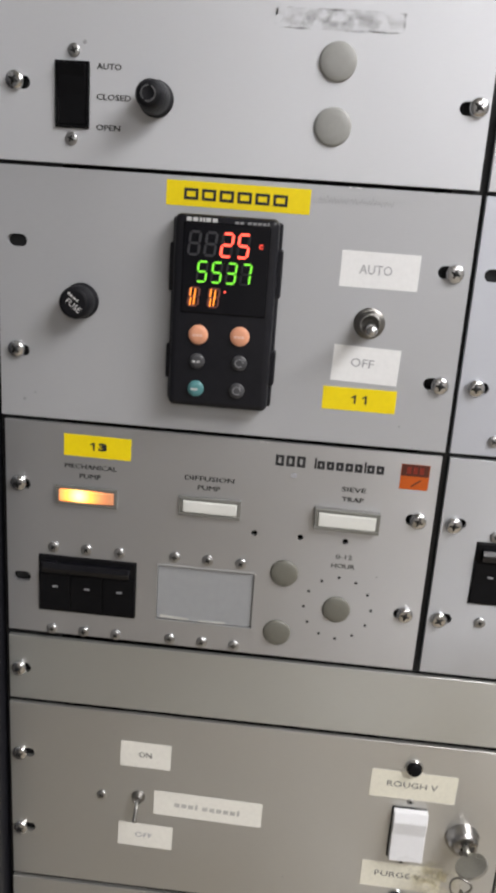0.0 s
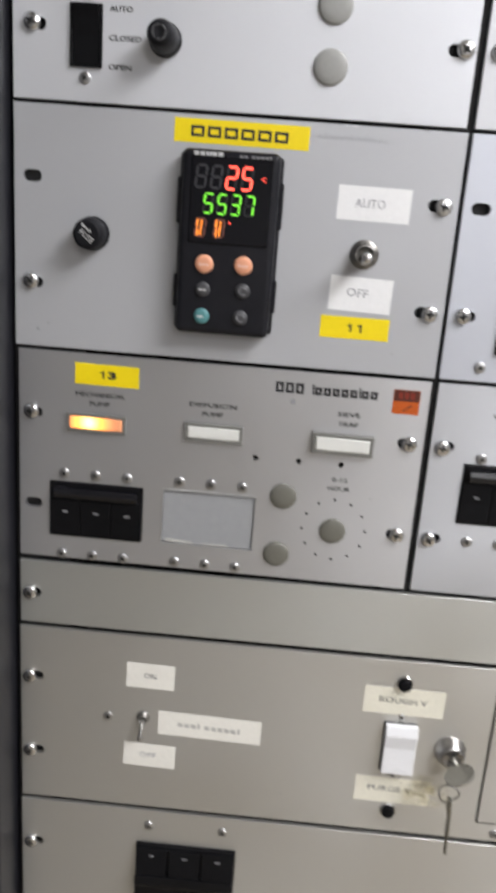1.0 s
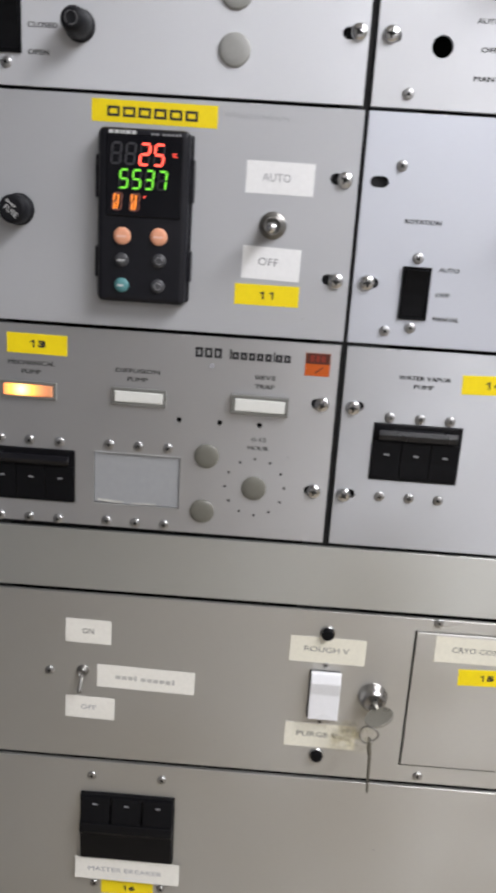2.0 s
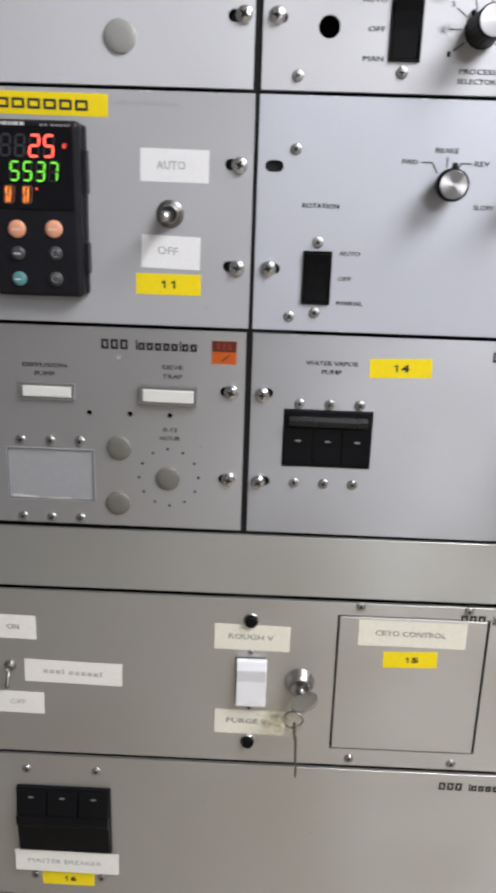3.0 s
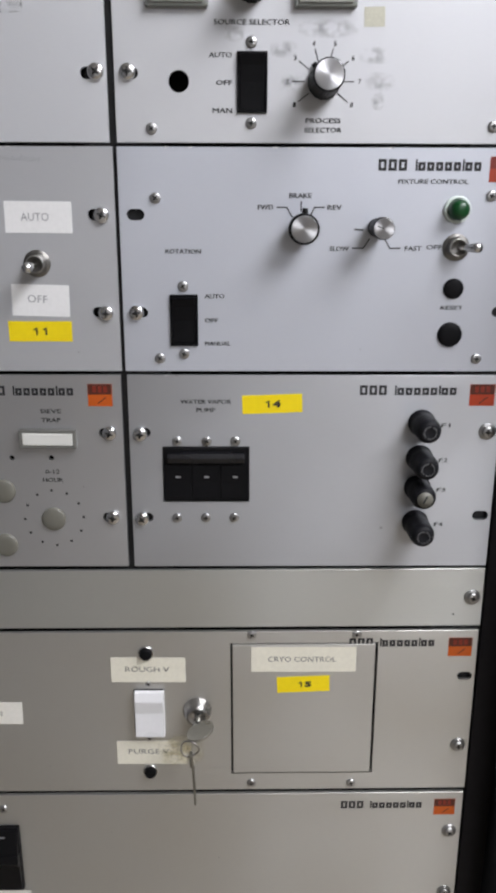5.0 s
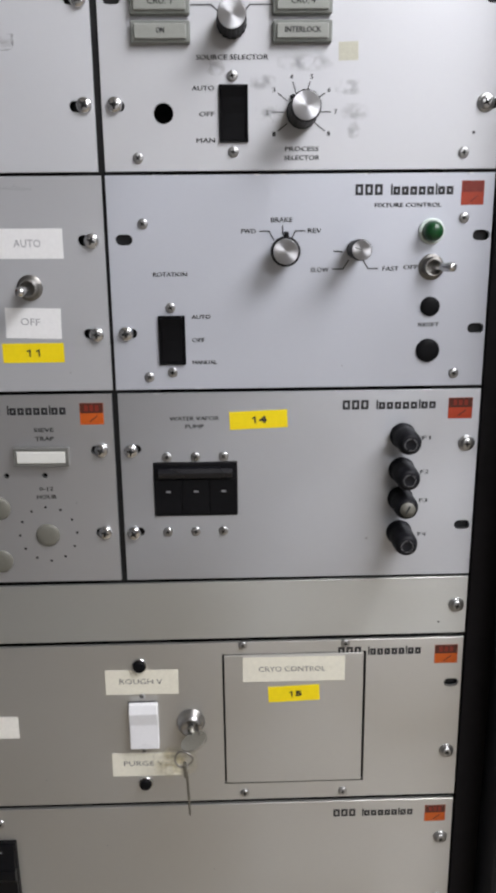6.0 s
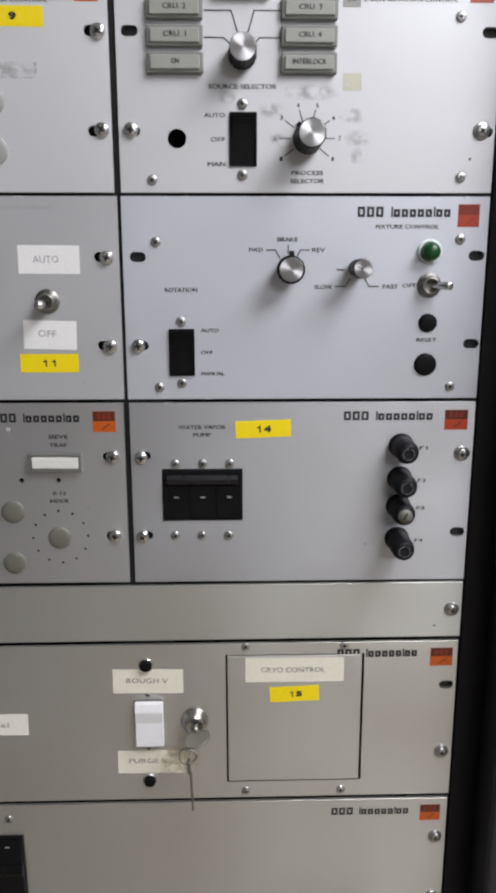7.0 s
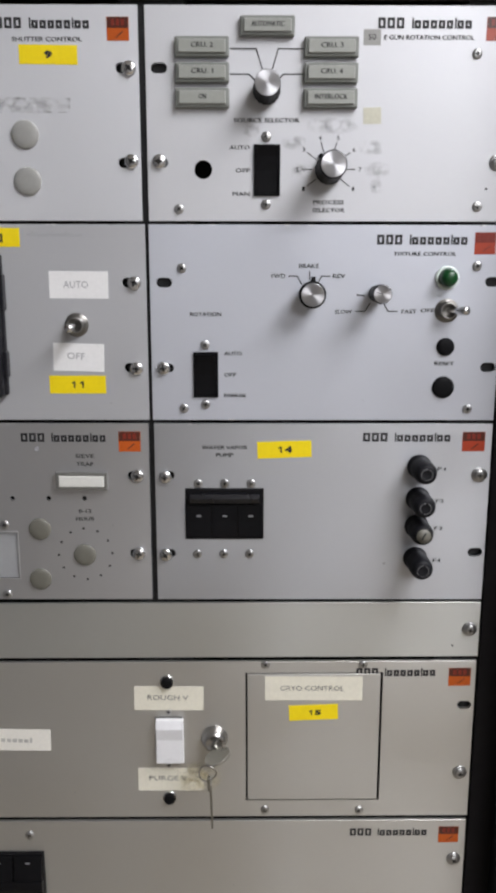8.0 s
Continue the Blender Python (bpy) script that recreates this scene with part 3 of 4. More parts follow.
# ---------------------------------------------------------------- shutter panel (row 1, first column)
p1 = panel("shutter_control_panel", XL, R1[0], 0.4, R1[1], M_PANEL_P,
           [slot_loop(-229.5, 1443.2), slot_loop(-228.6, 1386), slot_loop(-9, 1443.2), slot_loop(-9, 1386), rect_loop(-209.6, 1367.1, -194.2, 1396.0)],
           "white anodised panel with black rocker switch and grey plugs")
screw(-231.2, 1443.2, p1), screw(-230.8, 1386.6, p1), screw(-5.6, 1442.8, p1), screw(-5.4, 1386.6, p1)
rocker_switch(-201.9, 1381.5, 17.2, 30.6, p1, False)
screw(-201.2, 1401.6, p1, "small"), screw(-202.4, 1361.2, p1, "small")
words("AUTO", -190, -178, 1395.0, 2.7, p1, M_FAINT)
words("CLOSED", -190, -173, 1381.2, 2.7, p1, M_FAINT)
words("OPEN", -190, -178, 1367.2, 2.7, p1, M_FAINT)


def fuse_cap(x, z, r0, r1, hgt, parent, face, name="fuse_holder"):
    front = [(r1, hgt - 2.2), (r1 * 0.9, hgt - 0.8), (r1 * 0.72, hgt - 0.1), (r1 * 0.5, hgt), (r1 * 0.4, hgt - 0.35), (0, hgt - 0.4)]
    if not face:
        front = [(r1, hgt - 1.0), (r1 * 0.9, hgt - 0.3), (r1 * 0.8, hgt - 0.35), (0, hgt - 0.4)]
    bm = lathe_bm([(r0 * 1.08, 0), (r0 * 1.08, 1.6), (r0, 2.2), (r0 * 0.99, hgt * 0.35), (r1 * 1.12, hgt * 0.8)] + front, 40)
    ob = part(name, bm, M_PHEN, parent, x, z)
    if face == "ring":
        rb = bmesh.new()
        for k in range(20):
            if k in (4, 13):
                continue
            a0, a1 = 2 * math.pi * k / 20, 2 * math.pi * (k + 0.6) / 20
            ra, rb_ = r1 * 0.50, r1 * 0.66
            rb.faces.new([rb.verts.new(W(q * math.cos(b), q * math.sin(b), hgt + 0.03 - (0.0 if q == ra else 0.12))) for q, b in ((ra, a0), (rb_, a0), (rb_, a1), (ra, a1))])
        part("moulded_lettering", rb, M_MOULD, ob, x, z)
    elif face == "disc":
        part("clear_window", lathe_bm([(r1 * 0.72, hgt - 0.3), (r1 * 0.72, hgt + 0.2), (0, hgt + 0.3)], 24), M_CAPD, ob, x, z)
        part("fuse_mark", box_bm(r1 * 0.16, 0.1, r1 * 0.8, 0, 1, 0, 0, hgt + 0.28), M_INK, ob, x, z, 0, "", 25)
    return ob


fuse_cap(-160.2, 1381.8, 8.0, 6.2, 20, p1, "ring")
plug(-73.6, 1403, 9.0, p1), plug(-73.4, 1374.2, 9.0, p1)
maker_name(-89, -29, 1466, 1472.4, p1)
words("SHUTTER CONTROL", -79, -35, 1459.8, 2.6, p1, M_FAINT)
badge(-19, 1459, -5, 1473, p1, M_BROWN, M_ORANGE)
number("9", -56.5, 1450.8, 4.6, sticker(-75, 1445, -38, 1456.6, M_YELLOW, p1, tilt=0.6, label="yellow number tape"))
part("tape_residue", box_bm(61, 0.06, 9.0, 0, 1), M_RESIDUE, p1, -74.3, 1420.8, 0.02, "scraped grey tape residue", 0.4)
for k in range(46):  # ragged dark rim where dirt has stuck to the glue
    u = random.random()
    side = k % 4
    rx, rz = (-104 + 60 * u, 1425.0) if side == 0 else (-104 + 60 * u, 1416.4) if side < 3 else (-104.2 if u < 0.5 else -44.4, 1417 + 7.5 * random.random())
    w = random.uniform(3, 9) if side < 3 else random.uniform(1.2, 2.2)
    tall = random.uniform(0.5, 1.1) if side < 3 else random.uniform(2, 4)
    rim = bmesh.new()
    rim.faces.new([rim.verts.new(W(w * p, tall * q, 0)) for p, q in ((-0.5, -0.4), (0.1, -0.5), (0.5, -0.3), (0.4, 0.5), (-0.2, 0.4), (-0.5, 0.5))])
    part("residue_rim", rim, M_GRIME, p1, rx, rz + random.uniform(-0.4, 0.4), 0.10 + 0.004 * k, "", random.uniform(-3, 3))["kind"] = "stuff"

# ---------------------------------------------------------------- rotation panel (row 1, second column)
p2 = panel("gun_rotation_panel", 4.8, R1[0], XR, R1[1], M_PANEL_W,
           [slot_loop(13.4, 1443.2), slot_loop(13, 1386), slot_loop(234.5, 1443.2), slot_loop(234.5, 1386), round_loop(41, 1381.8, 5.9), rect_loop(74.7, 1366, 90.3, 1396.6)],
           "white anodised panel with grey legend buttons and two selector knobs")
screw(12.4, 1386.6, p2), screw(232.6, 1386.6, p2, "cup")
for sx, sz in ((25, 1357), (221, 1358.8), (215.5, 1452)):
    screw(sx, sz, p2, "small")


def legend_button(x0, z0, x1, z1, txt, parent):
    cx, cz, w, hh = (x0 + x1) / 2, (z0 + z1) / 2, x1 - x0, z1 - z0
    b = part("legend_button", box_bm(w, 4.2, hh, 1.1, 3), M_BTN, parent, cx, cz)
    part("lens", box_bm(w - 4.4, 1.6, hh - 4.0, 0.7, 2, 0, 0, 4.0), M_BTNLENS, b, cx, cz)
    words(txt, cx - len(txt) * 1.15, cx + len(txt) * 1.15, cz + 0.4, 3.0, b, M_FAINT, 5.6)
    return b


legend_button(65, 1461.2, 99.5, 1473.2, "AUTOMATIC", p2)
for x0, names in ((23.8, ("CRU. 2", "CRU. 1", "ON")), (105.6, ("CRU. 3", "CRU. 4", "INTERLOCK"))):
    for z0, txt in zip((1449.0, 1433.8, 1418.8), names):
        legend_button(x0, z0, x0 + 34.4, z0 + 12.2, txt, p2)
KX, KZ = 82.0, 1430.0
line([(59.0, 1454.6), (75.2, 1454.6), (79.0, 1443.0)], p2), line([(105.0, 1454.6), (89.2, 1454.6), (85.6, 1443.0)], p2)
line([(59.0, 1439.6), (70.5, 1439.6), (74.0, 1436.5)], p2), line([(105.0, 1439.6), (92.6, 1439.6), (89.6, 1436.5)], p2)
fluted_knob(KX, KZ, 8.5, 21, 7.8, p2, 74, "selector_knob")
words("SOURCE SELECTOR", 61, 103, 1412.0, 2.7, p2, M_FAINT)
rocker_switch(82.5, 1381.3, 17.2, 32.0, p2, False)
screw(82, 1402, p2, "small"), screw(82, 1360, p2, "small")
for txt, xa, zz in (("AUTO", 58, 1395.4), ("OFF", 62, 1381.2), ("MAN", 60, 1366.6)):
    words(txt, xa, 71, zz, 2.6, p2, M_FAINT)
PX, PZ = 122.6, 1382.0
for n, ang in enumerate((217, 180, 143, 107, 73, 37, 0, -37)):
    ca, sa = math.cos(radians(ang)), math.sin(radians(ang))
    line([(PX + 10.6 * ca, PZ + 10.6 * sa), (PX + 17.2 * ca, PZ + 17.2 * sa)], p2, 0.32)
    words(str(n + 1), PX + 20.4 * ca - 0.8, PX + 20.4 * ca + 0.8, PZ + 20.2 * sa, 2.6, p2, M_FAINT)
fluted_knob(PX + 0.5, PZ - 0.3, 9.0, 28, 7.9, p2, 124, "selector_knob", 0.35)
words("PROCESS", 113, 133, 1361.4, 2.6, p2, M_FAINT)
words("SELECTOR", 112.4, 133.6, 1356.4, 2.6, p2, M_FAINT)
maker_name(152, 212, 1466.6, 1473, p2)
words("E GUN ROTATION CONTROL", 156, 213, 1461.4, 2.8, p2, M_FAINT)
badge(220.5, 1459.6, 235, 1473.6, p2, M_BROWN, M_REDOR)
st = sticker(143, 1456.8, 154, 1466.2, M_CAP, p2, "square_sticker", 0, 0.0, "grey square sticker")
words("50", 146, 151, 1461.6, 3.4, st, M_INK, 0.15)
sticker(144.3, 1410, 155.8, 1420, M_OLDTAPE, p2, "tape_scrap", -1.5, 0, "yellowed square of old tape")
for x0, z0, x1, z1 in ((108, 1404, 142, 1414), (142, 1391, 160, 1400), (146, 1377, 163, 1387), (150, 1367, 158, 1377), (95, 1376, 112, 1386), (92, 1394, 108, 1403), (66, 1402, 78, 1410)):
    part("pencil_smudge", box_bm(x1 - x0, 0.05, z1 - z0, 0, 1), M_SMUDGE, p2, (x0 + x1) / 2, (z0 + z1) / 2, 0.02)
mark(226.3, 1370, 0.9, p2, M_FAINT, "paint_chip")

# ---------------------------------------------------------------- temperature panel (row 2, first column)
p3 = panel("temperature_control_panel", XL, R2[0], 1.9, R2[1], M_PANEL_M,
           [slot_loop(-231, 1310.2), slot_loop(-230.3, 1252.6), slot_loop(-9, 1309.6), slot_loop(-9, 1252.4), round_loop(-45.6, 1281.4, 5.0)],
           "grey anodised panel with toggle switch and handwritten paper labels")
screw(-232, 1253.4, p3), screw(-5.8, 1309.3, p3), screw(-5.8, 1251.9, p3)
fuse_cap(-196.6, 1281.6, 8.6, 7.4, 15, p3, "", "fuse_holder")
fh = [o for o in p3.children if o.name.startswith("fuse_holder")][0]
words("FUSE", -201.0, -192.2, 1280.4, 3.0, fh, M_LEGEND, 14.6, 0.0, 38)
bars("iuui", -200.0, -193.4, 1284.8, 1.3, fh, M_LEGEND, 14.6, 38, "small_lettering")
wt = sticker(-153.6, 1332.8, -81, 1345.0, M_YELLOW, p3, tilt=0.3, label="yellow tape with a black name")
maker_name(-144.5, -90.5, 1335.9, 1341.4, wt, "OOOOOO", 0.15, 0.3)
note = line([(-77 + 0.86 * k, 1340.2 + (1.7 if k % 2 else -1.5) * random.uniform(0.3, 1.0) + (1.6 if k in (5, 18, 31) else 0)) for k in range(44)], p3, 0.10, "pencil_note")
note.data.materials[0] = M_PENCIL
ws = sticker(-63, 1299, -23.4, 1317, M_PAPER, p3, "paper_label", 0.4, 0, "white paper label marked in pencil")
words("AUTO", -53.5, -37, 1308.2, 4.6, ws, M_PENCIL, 0.15, 0.0)
ws = sticker(-62.6, 1250, -27.8, 1269, M_PAPER, p3, "paper_label", 1.6, 0, "white paper label marked in pencil")
words("OFF", -53, -41, 1260.4, 4.6, ws, M_PENCIL, 0.15, 0.0, 1.6)
ws = sticker(-66, 1234.6, -27.2, 1247.0, M_YELLOW, p3, tilt=0.0, label="yellow number tape")
number("11", -46.5, 1240.8, 4.6, ws)


def hex_bm(r, d, h0, bm, turn=0):
    pts = [(r * math.cos(math.pi * k / 3 + turn), r * math.sin(math.pi * k / 3 + turn)) for k in range(6)]
    a = [bm.verts.new(W(x, z, h0)) for x, z in pts]
    b = [bm.verts.new(W(x * 0.99, z * 0.99, h0 + d)) for x, z in pts]
    bm.faces.new(b)
    for k in range(6):
        bm.faces.new((a[k], a[(k + 1) % 6], b[(k + 1) % 6], b[k]))


def toggle_switch(x, z, tip, parent, big=True):
    s = 1.0 if big else 0.55
    bm = bmesh.new()
    lathe_bm([(8.0 * s, 0), (8.0 * s, 0.8 * s), (6.0 * s, 0.9 * s)], 28, bm)
    hex_bm(7.2 * s, 2.6 * s, 0.8 * s, bm, 0.3)
    lathe_bm([(5.6 * s, 3.4 * s), (5.6 * s, 7.0 * s), (5.2 * s, 7.4 * s), (4.4 * s, 7.4 * s), (4.1 * s, 5.4 * s), (0, 5.2 * s)], 28, bm)
    bmesh.ops.recalc_face_normals(bm, faces=bm.faces[:])
    sw = part("toggle_switch", bm, M_NICKEL, parent, x, z, 0, "nickel plated toggle switch")
    tx, tz, th = tip
    mid = (tx * 0.5, tz * 0.5, 5 * s + (th - 5 * s) * 0.5)
    part("lever", tube_bm([(0, 0, 4.0 * s), mid, (tx * 0.9, tz * 0.9, th * 0.93), (tx, tz, th), (tx * 1.03, tz * 1.03, th + 0.9 * s)], [1.7 * s, 2.4 * s, 3.0 * s, 2.8 * s, 1.2 * s], 14), M_STEEL if big else M_NICKEL, sw, x, z)
    return sw


toggle_switch(-45.6, 1281.4, (-0.2, -1.0, 25), p3)

# the panel-mounted temperature controller
ctl = thing("temperature_controller", -120.8, 1281, "black digital temperature controller with red and green readouts", "controller")
CX, CZ = -120.8, 1281.0
CW, CH, CD = 52.0, 97.0, 13.0
part("bezel", box_bm(CW, CD, CH, 3.4, 5), M_CASE, ctl, CX, CZ)
part("collar", box_bm(CW + 3.2, 6.0, CH - 3, 1.6, 3), M_CASE, ctl, CX, CZ)
for sx in (-1, 1):
    for zz, hh in ((22, 24), (-26, 18)):
        part("side_clip", box_bm(3.4, 7.5, hh, 0.8, 2, 0, 0, 0), M_CASE, ctl, CX + sx * (CW / 2 + 0.9), CZ + zz)


def onf(x, z):
    """Front of the controller: a place seen at the wall plane carried forward."""
    return -75 + (x + 75) * 0.967, 1329 + (z - 1329) * 0.967


part("display_window", box_bm(43, 0.7, 44.5, 0.8, 2), M_SCREEN, ctl, CX + 0.5, 1303.6, CD - 0.35)
bars("UNiiOU", -140.5, -124.5, 1327.0, 1.9, ctl, M_LEGEND, CD + 0.05, 0, "name_print")
bars("oo ooooi", -116.5, -99.5, 1326.8, 1.6, ctl, M_LEGDIM, CD + 0.05, 0, "name_print")

SEG = {"a": (0.5, 1.0, 1, 0), "g": (0.5, 0.5, 1, 0), "d": (0.5, 0.0, 1, 0), "f": (0.0, 0.75, 0, 1), "b": (1.0, 0.75, 0, 1), "e": (0.0, 0.25, 0, 1), "c": (1.0, 0.25, 0, 1)}
LIT = {"2": "abged", "5": "afgcd", "3": "abgcd", "7": "abc", "8": "abcdefg", " ": "", "1": "bc"}


def digit(ch, x, z, w, hgt, lit, ghost, parent, th=1.2):
    """A seven-segment place: a dark cell with its seven segments on it."""
    cell = part("digit", box_bm(w + 2.4, 0.12, hgt + 2.4, 0, 1), M_SCREEN, parent, x, z, CD + 0.36)
    for key, (fx, fz, hor, ver) in SEG.items():
        cx_, cz_ = (fx - 0.5) * w, (fz - 0.5) * hgt
        half, t = (w if hor else hgt / 2) / 2 - 0.2, th / 2
        pts = [(-half, 0), (-half + t, t), (half - t, t), (half, 0), (half - t, -t), (-half + t, -t)]
        if ver:
            pts = [(b, a) for a, b in pts][::-1]
        bm = bmesh.new()
        bm.faces.new([bm.verts.new(W(a + b * 0.10, b, 0)) for a, b in pts])
        bmesh.ops.recalc_face_normals(bm, faces=bm.faces[:])
        on = key in LIT[ch]
        part("segment", bm, lit if on else ghost, cell, x + cx_ + cz_ * 0.10, z + cz_, CD + 0.5)


for k, ch in enumerate("  25"):
    x, z = onf(-138.2 + 8.4 * k, 1315.2)
    digit(ch, x, z, 5.0, 11.0, G_RED, M_GHOST if k < 2 else M_GHOSTDIM, ctl, 1.25)
for k, ch in enumerate("5537"):
    x, z = onf(-133.6 + 7.55 * k, 1301.2)
    digit(ch, x, z, 4.4, 9.8, G_GREEN, M_GHOSTDIM, ctl, 1.05)
for k in range(2):
    x, z = onf(-137.4 + 10.5 * k, 1288.2)
    digit(" ", x, z, 5.0, 9.0, G_AMBER, G_AMBDIM, ctl, 1.0)
    for dx, z0, z1 in ((-1.6, 0.4, 4.3), (-1.6, -4.3, -0.4), (0.4, -4.0, 4.0)):
        part("lit_stroke", box_bm(0.8, 0.05, z1 - z0, 0, 1), G_AMBER, ctl, x + dx, z + (z0 + z1) / 2, CD + 0.52, "", 6)
x, z = onf(-121.2, 1291.6)
part("indicator_dot", lathe_bm([(0.5, 0), (0, 0.02)], 10), G_RED, ctl, x, z, CD + 0.5)
x, z = onf(-104.0, 1315.5)
part("unit_mark", text_mesh("C", 2.0, 2.2, 0.0), G_RED, ctl, x, z, CD + 0.52)


def rubber_key(hx, hz, r, material, parent, mark):
    x, z = onf(hx, hz)
    k = part("push_key", lathe_bm([(r, 0), (r, 0.9), (r * 0.9, 1.5), (r * 0.5, 1.75), (0, 1.8)], 28), material, parent, x, z, CD)
    if mark == "ring":
        rb = bmesh.new()
        tube_bm([(r * 0.5 * math.cos(a / 2), r * 0.5 * math.sin(a / 2), 1.8) for a in range(0, 12)], 0.22, 6, False, rb)
        part("key_mark", rb, M_LEGDIM, k, x, z, CD)
    else:
        bars(mark, x - r * 0.55, x + r * 0.55, z, r * 0.34, k, M_LEGEND if material is not M_SALMON else M_SALMLT, CD + 1.75, 0, "key_mark")


rubber_key(-134, 1268.6, 5.0, M_SALMON, ctl, "uuu"), rubber_key(-112, 1269.2, 5.0, M_SALMON, ctl, "uuu")
rubber_key(-134, 1254.6, 4.0, M_GREYKEY, ctl, "uu"), rubber_key(-111.4, 1255.2, 4.0, M_GREYKEY, ctl, "ring")
rubber_key(-134, 1239.6, 4.2, M_TEAL, ctl, "u"), rubber_key(-111.8, 1240.2, 4.0, M_GREYKEY, ctl, "ring")

# ---------------------------------------------------------------- fixture panel (row 2, second column)
p4 = panel("fixture_control_panel", 4.4, R2[0], XR, R2[1], M_PANEL_B,
           [slot_loop(14, 1309.6), slot_loop(14.3, 1252.2), slot_loop(234.8, 1310.4), slot_loop(235, 1253), rect_loop(33.7, 1232.7, 49.3, 1262.7)],
           "cool grey anodised panel with knobs, toggle and green lamp")
screw(12.6, 1252.2, p4)
for sx, sz in ((26, 1319), (41.2, 1268.2), (41.2, 1227.2), (26.2, 1224.4), (223.4, 1320.8), (222.4, 1224.2)):
    screw(sx, sz, p4, "small")
rocker_switch(41.5, 1247.7, 17.0, 31.2, p4, False)
words("ROTATION", 31, 52, 1288.6, 2.6, p4, M_FAINT)
for txt, xb, zz in (("AUTO", 66, 1262.2), ("OFF", 62, 1247.6), ("MANUAL", 69.5, 1233.4)):
    words(txt, 54, xb, zz, 2.5, p4, M_FAINT)
words("FWD", 86, 95, 1314.0, 2.7, p4, M_FAINT), words("BRAKE", 104.4, 117.4, 1320.6, 2.7, p4, M_FAINT), words("REV", 127, 135.4, 1314.0, 2.7, p4, M_FAINT)
line([(97.6, 1314), (103.2, 1314), (106.2, 1308.8)], p4), line([(125.2, 1314), (119.6, 1314), (116.8, 1308.8)], p4), line([(111.6, 1317.0), (111.6, 1312)], p4)
fluted_knob(112.3, 1302.0, 9.2, 20, 7.5, p4, 88, "control_knob", 0.12, 17, 0.72)
line([(143.8, 1301.6), (148.4, 1301.2)], p4, 0.5), line([(143, 1290.8), (149.2, 1290.8), (152.6, 1296.0)], p4), line([(171, 1290.8), (165, 1290.8), (161.6, 1296.4)], p4)
words("SLOW", 129, 140.4, 1290.4, 2.7, p4, M_FAINT), words("FAST", 174, 184, 1290.6, 2.7, p4, M_FAINT), words("OFF", 187, 196, 1291.4, 2.6, p4, M_FAINT)
k2 = fluted_knob(156.8, 1302.6, 6.5, 25, 5.8, p4, None, "control_knob", 0.2, 2.2, 0.85)
part("index_line", box_bm(4.0, 0.05, 0.6, 0, 1, -2.2, 0, 25.46), M_INK, k2, 156.8, 1302.6, 0, "", 20)
maker_name(156, 217, 1334.6, 1341, p4)
words("FIXTURE CONTROL", 168, 209, 1328.6, 2.5, p4, M_FAINT)
badge(221, 1328.4, 235, 1342.6, p4, M_REDDARK, M_REDOR)
gl = part("indicator_lamp", lathe_bm([(7.9, 0), (7.9, 1.8), (7.3, 2.6), (6.2, 2.6), (6.0, 1.2)], 32), M_GREENRIM, p4, 203.6, 1313.0, 0, "green jewel lamp in a pale collar")
part("jewel", lathe_bm([(6.0, 1.0), (6.0, 6.5), (5.6, 8.6), (4.2, 10.3), (2.2, 11.1), (0, 11.3)], 14), M_GREEN, gl, 203.6, 1313.0)
toggle_switch(204.6, 1291.4, (9.5, 0.5, 17), p4)
plug(205, 1267, 6.2, p4, M_MATT, "black_plug", "round black button"), plug(204.8, 1239.2, 7.6, p4, M_MATT, "black_plug", "round black button")
words("RESET", 198, 211.4, 1255.6, 2.4, p4, M_FAINT)

# ---------------------------------------------------------------- pump panel (row 3, first column)
WIN = (-151, 1099.4, -94.2, 1134.8)
p5 = panel("pump_control_panel", XN, R3[0], 1.0, R3[1], M_PANEL_D,
           [slot_loop(-230.6, 1176.2), slot_loop(-231, 1118.6), slot_loop(-9, 1176.2), slot_loop(-9, 1118.8), rect_loop(-221, 1098.2, -163, 1134.2), rect_loop(*WIN)]
           + [round_loop(hx, 1159.6, 1.7, 14) for hx in (-96.6, -70.8, -45.6)],
           "grey anodised panel with lamps, breaker, blank window and plugs")
screw(-232, 1176.8, p5), screw(-7.4, 1176.0, p5), screw(-7.8, 1118.6, p5)
number("13", -186.8, 1201.8, 4.6, sticker(-206, 1195.4, -168, 1208, M_YELLOW, p5, tilt=0.6, label="yellow number tape"))
words("MECHANICAL", -205.5, -176, 1189.6, 2.7, p5, M_FAINT), words("PUMP", -197, -185, 1184.0, 2.7, p5, M_FAINT)
words("DIFFUSION", -137.5, -110, 1189.0, 2.7, p5, M_FAINT), words("PUMP", -130.0, -117.5, 1183.6, 2.7, p5, M_FAINT)
words("SIEVE", -50.6, -37.6, 1190.4, 2.7, p5, M_FAINT), words("TRAP", -50.2, -38.2, 1184.6, 2.7, p5, M_FAINT)
words("0-12", -50, -41, 1150.2, 2.7, p5, M_FAINT), words("HOUR", -52, -39, 1144.6, 2.7, p5, M_FAINT)


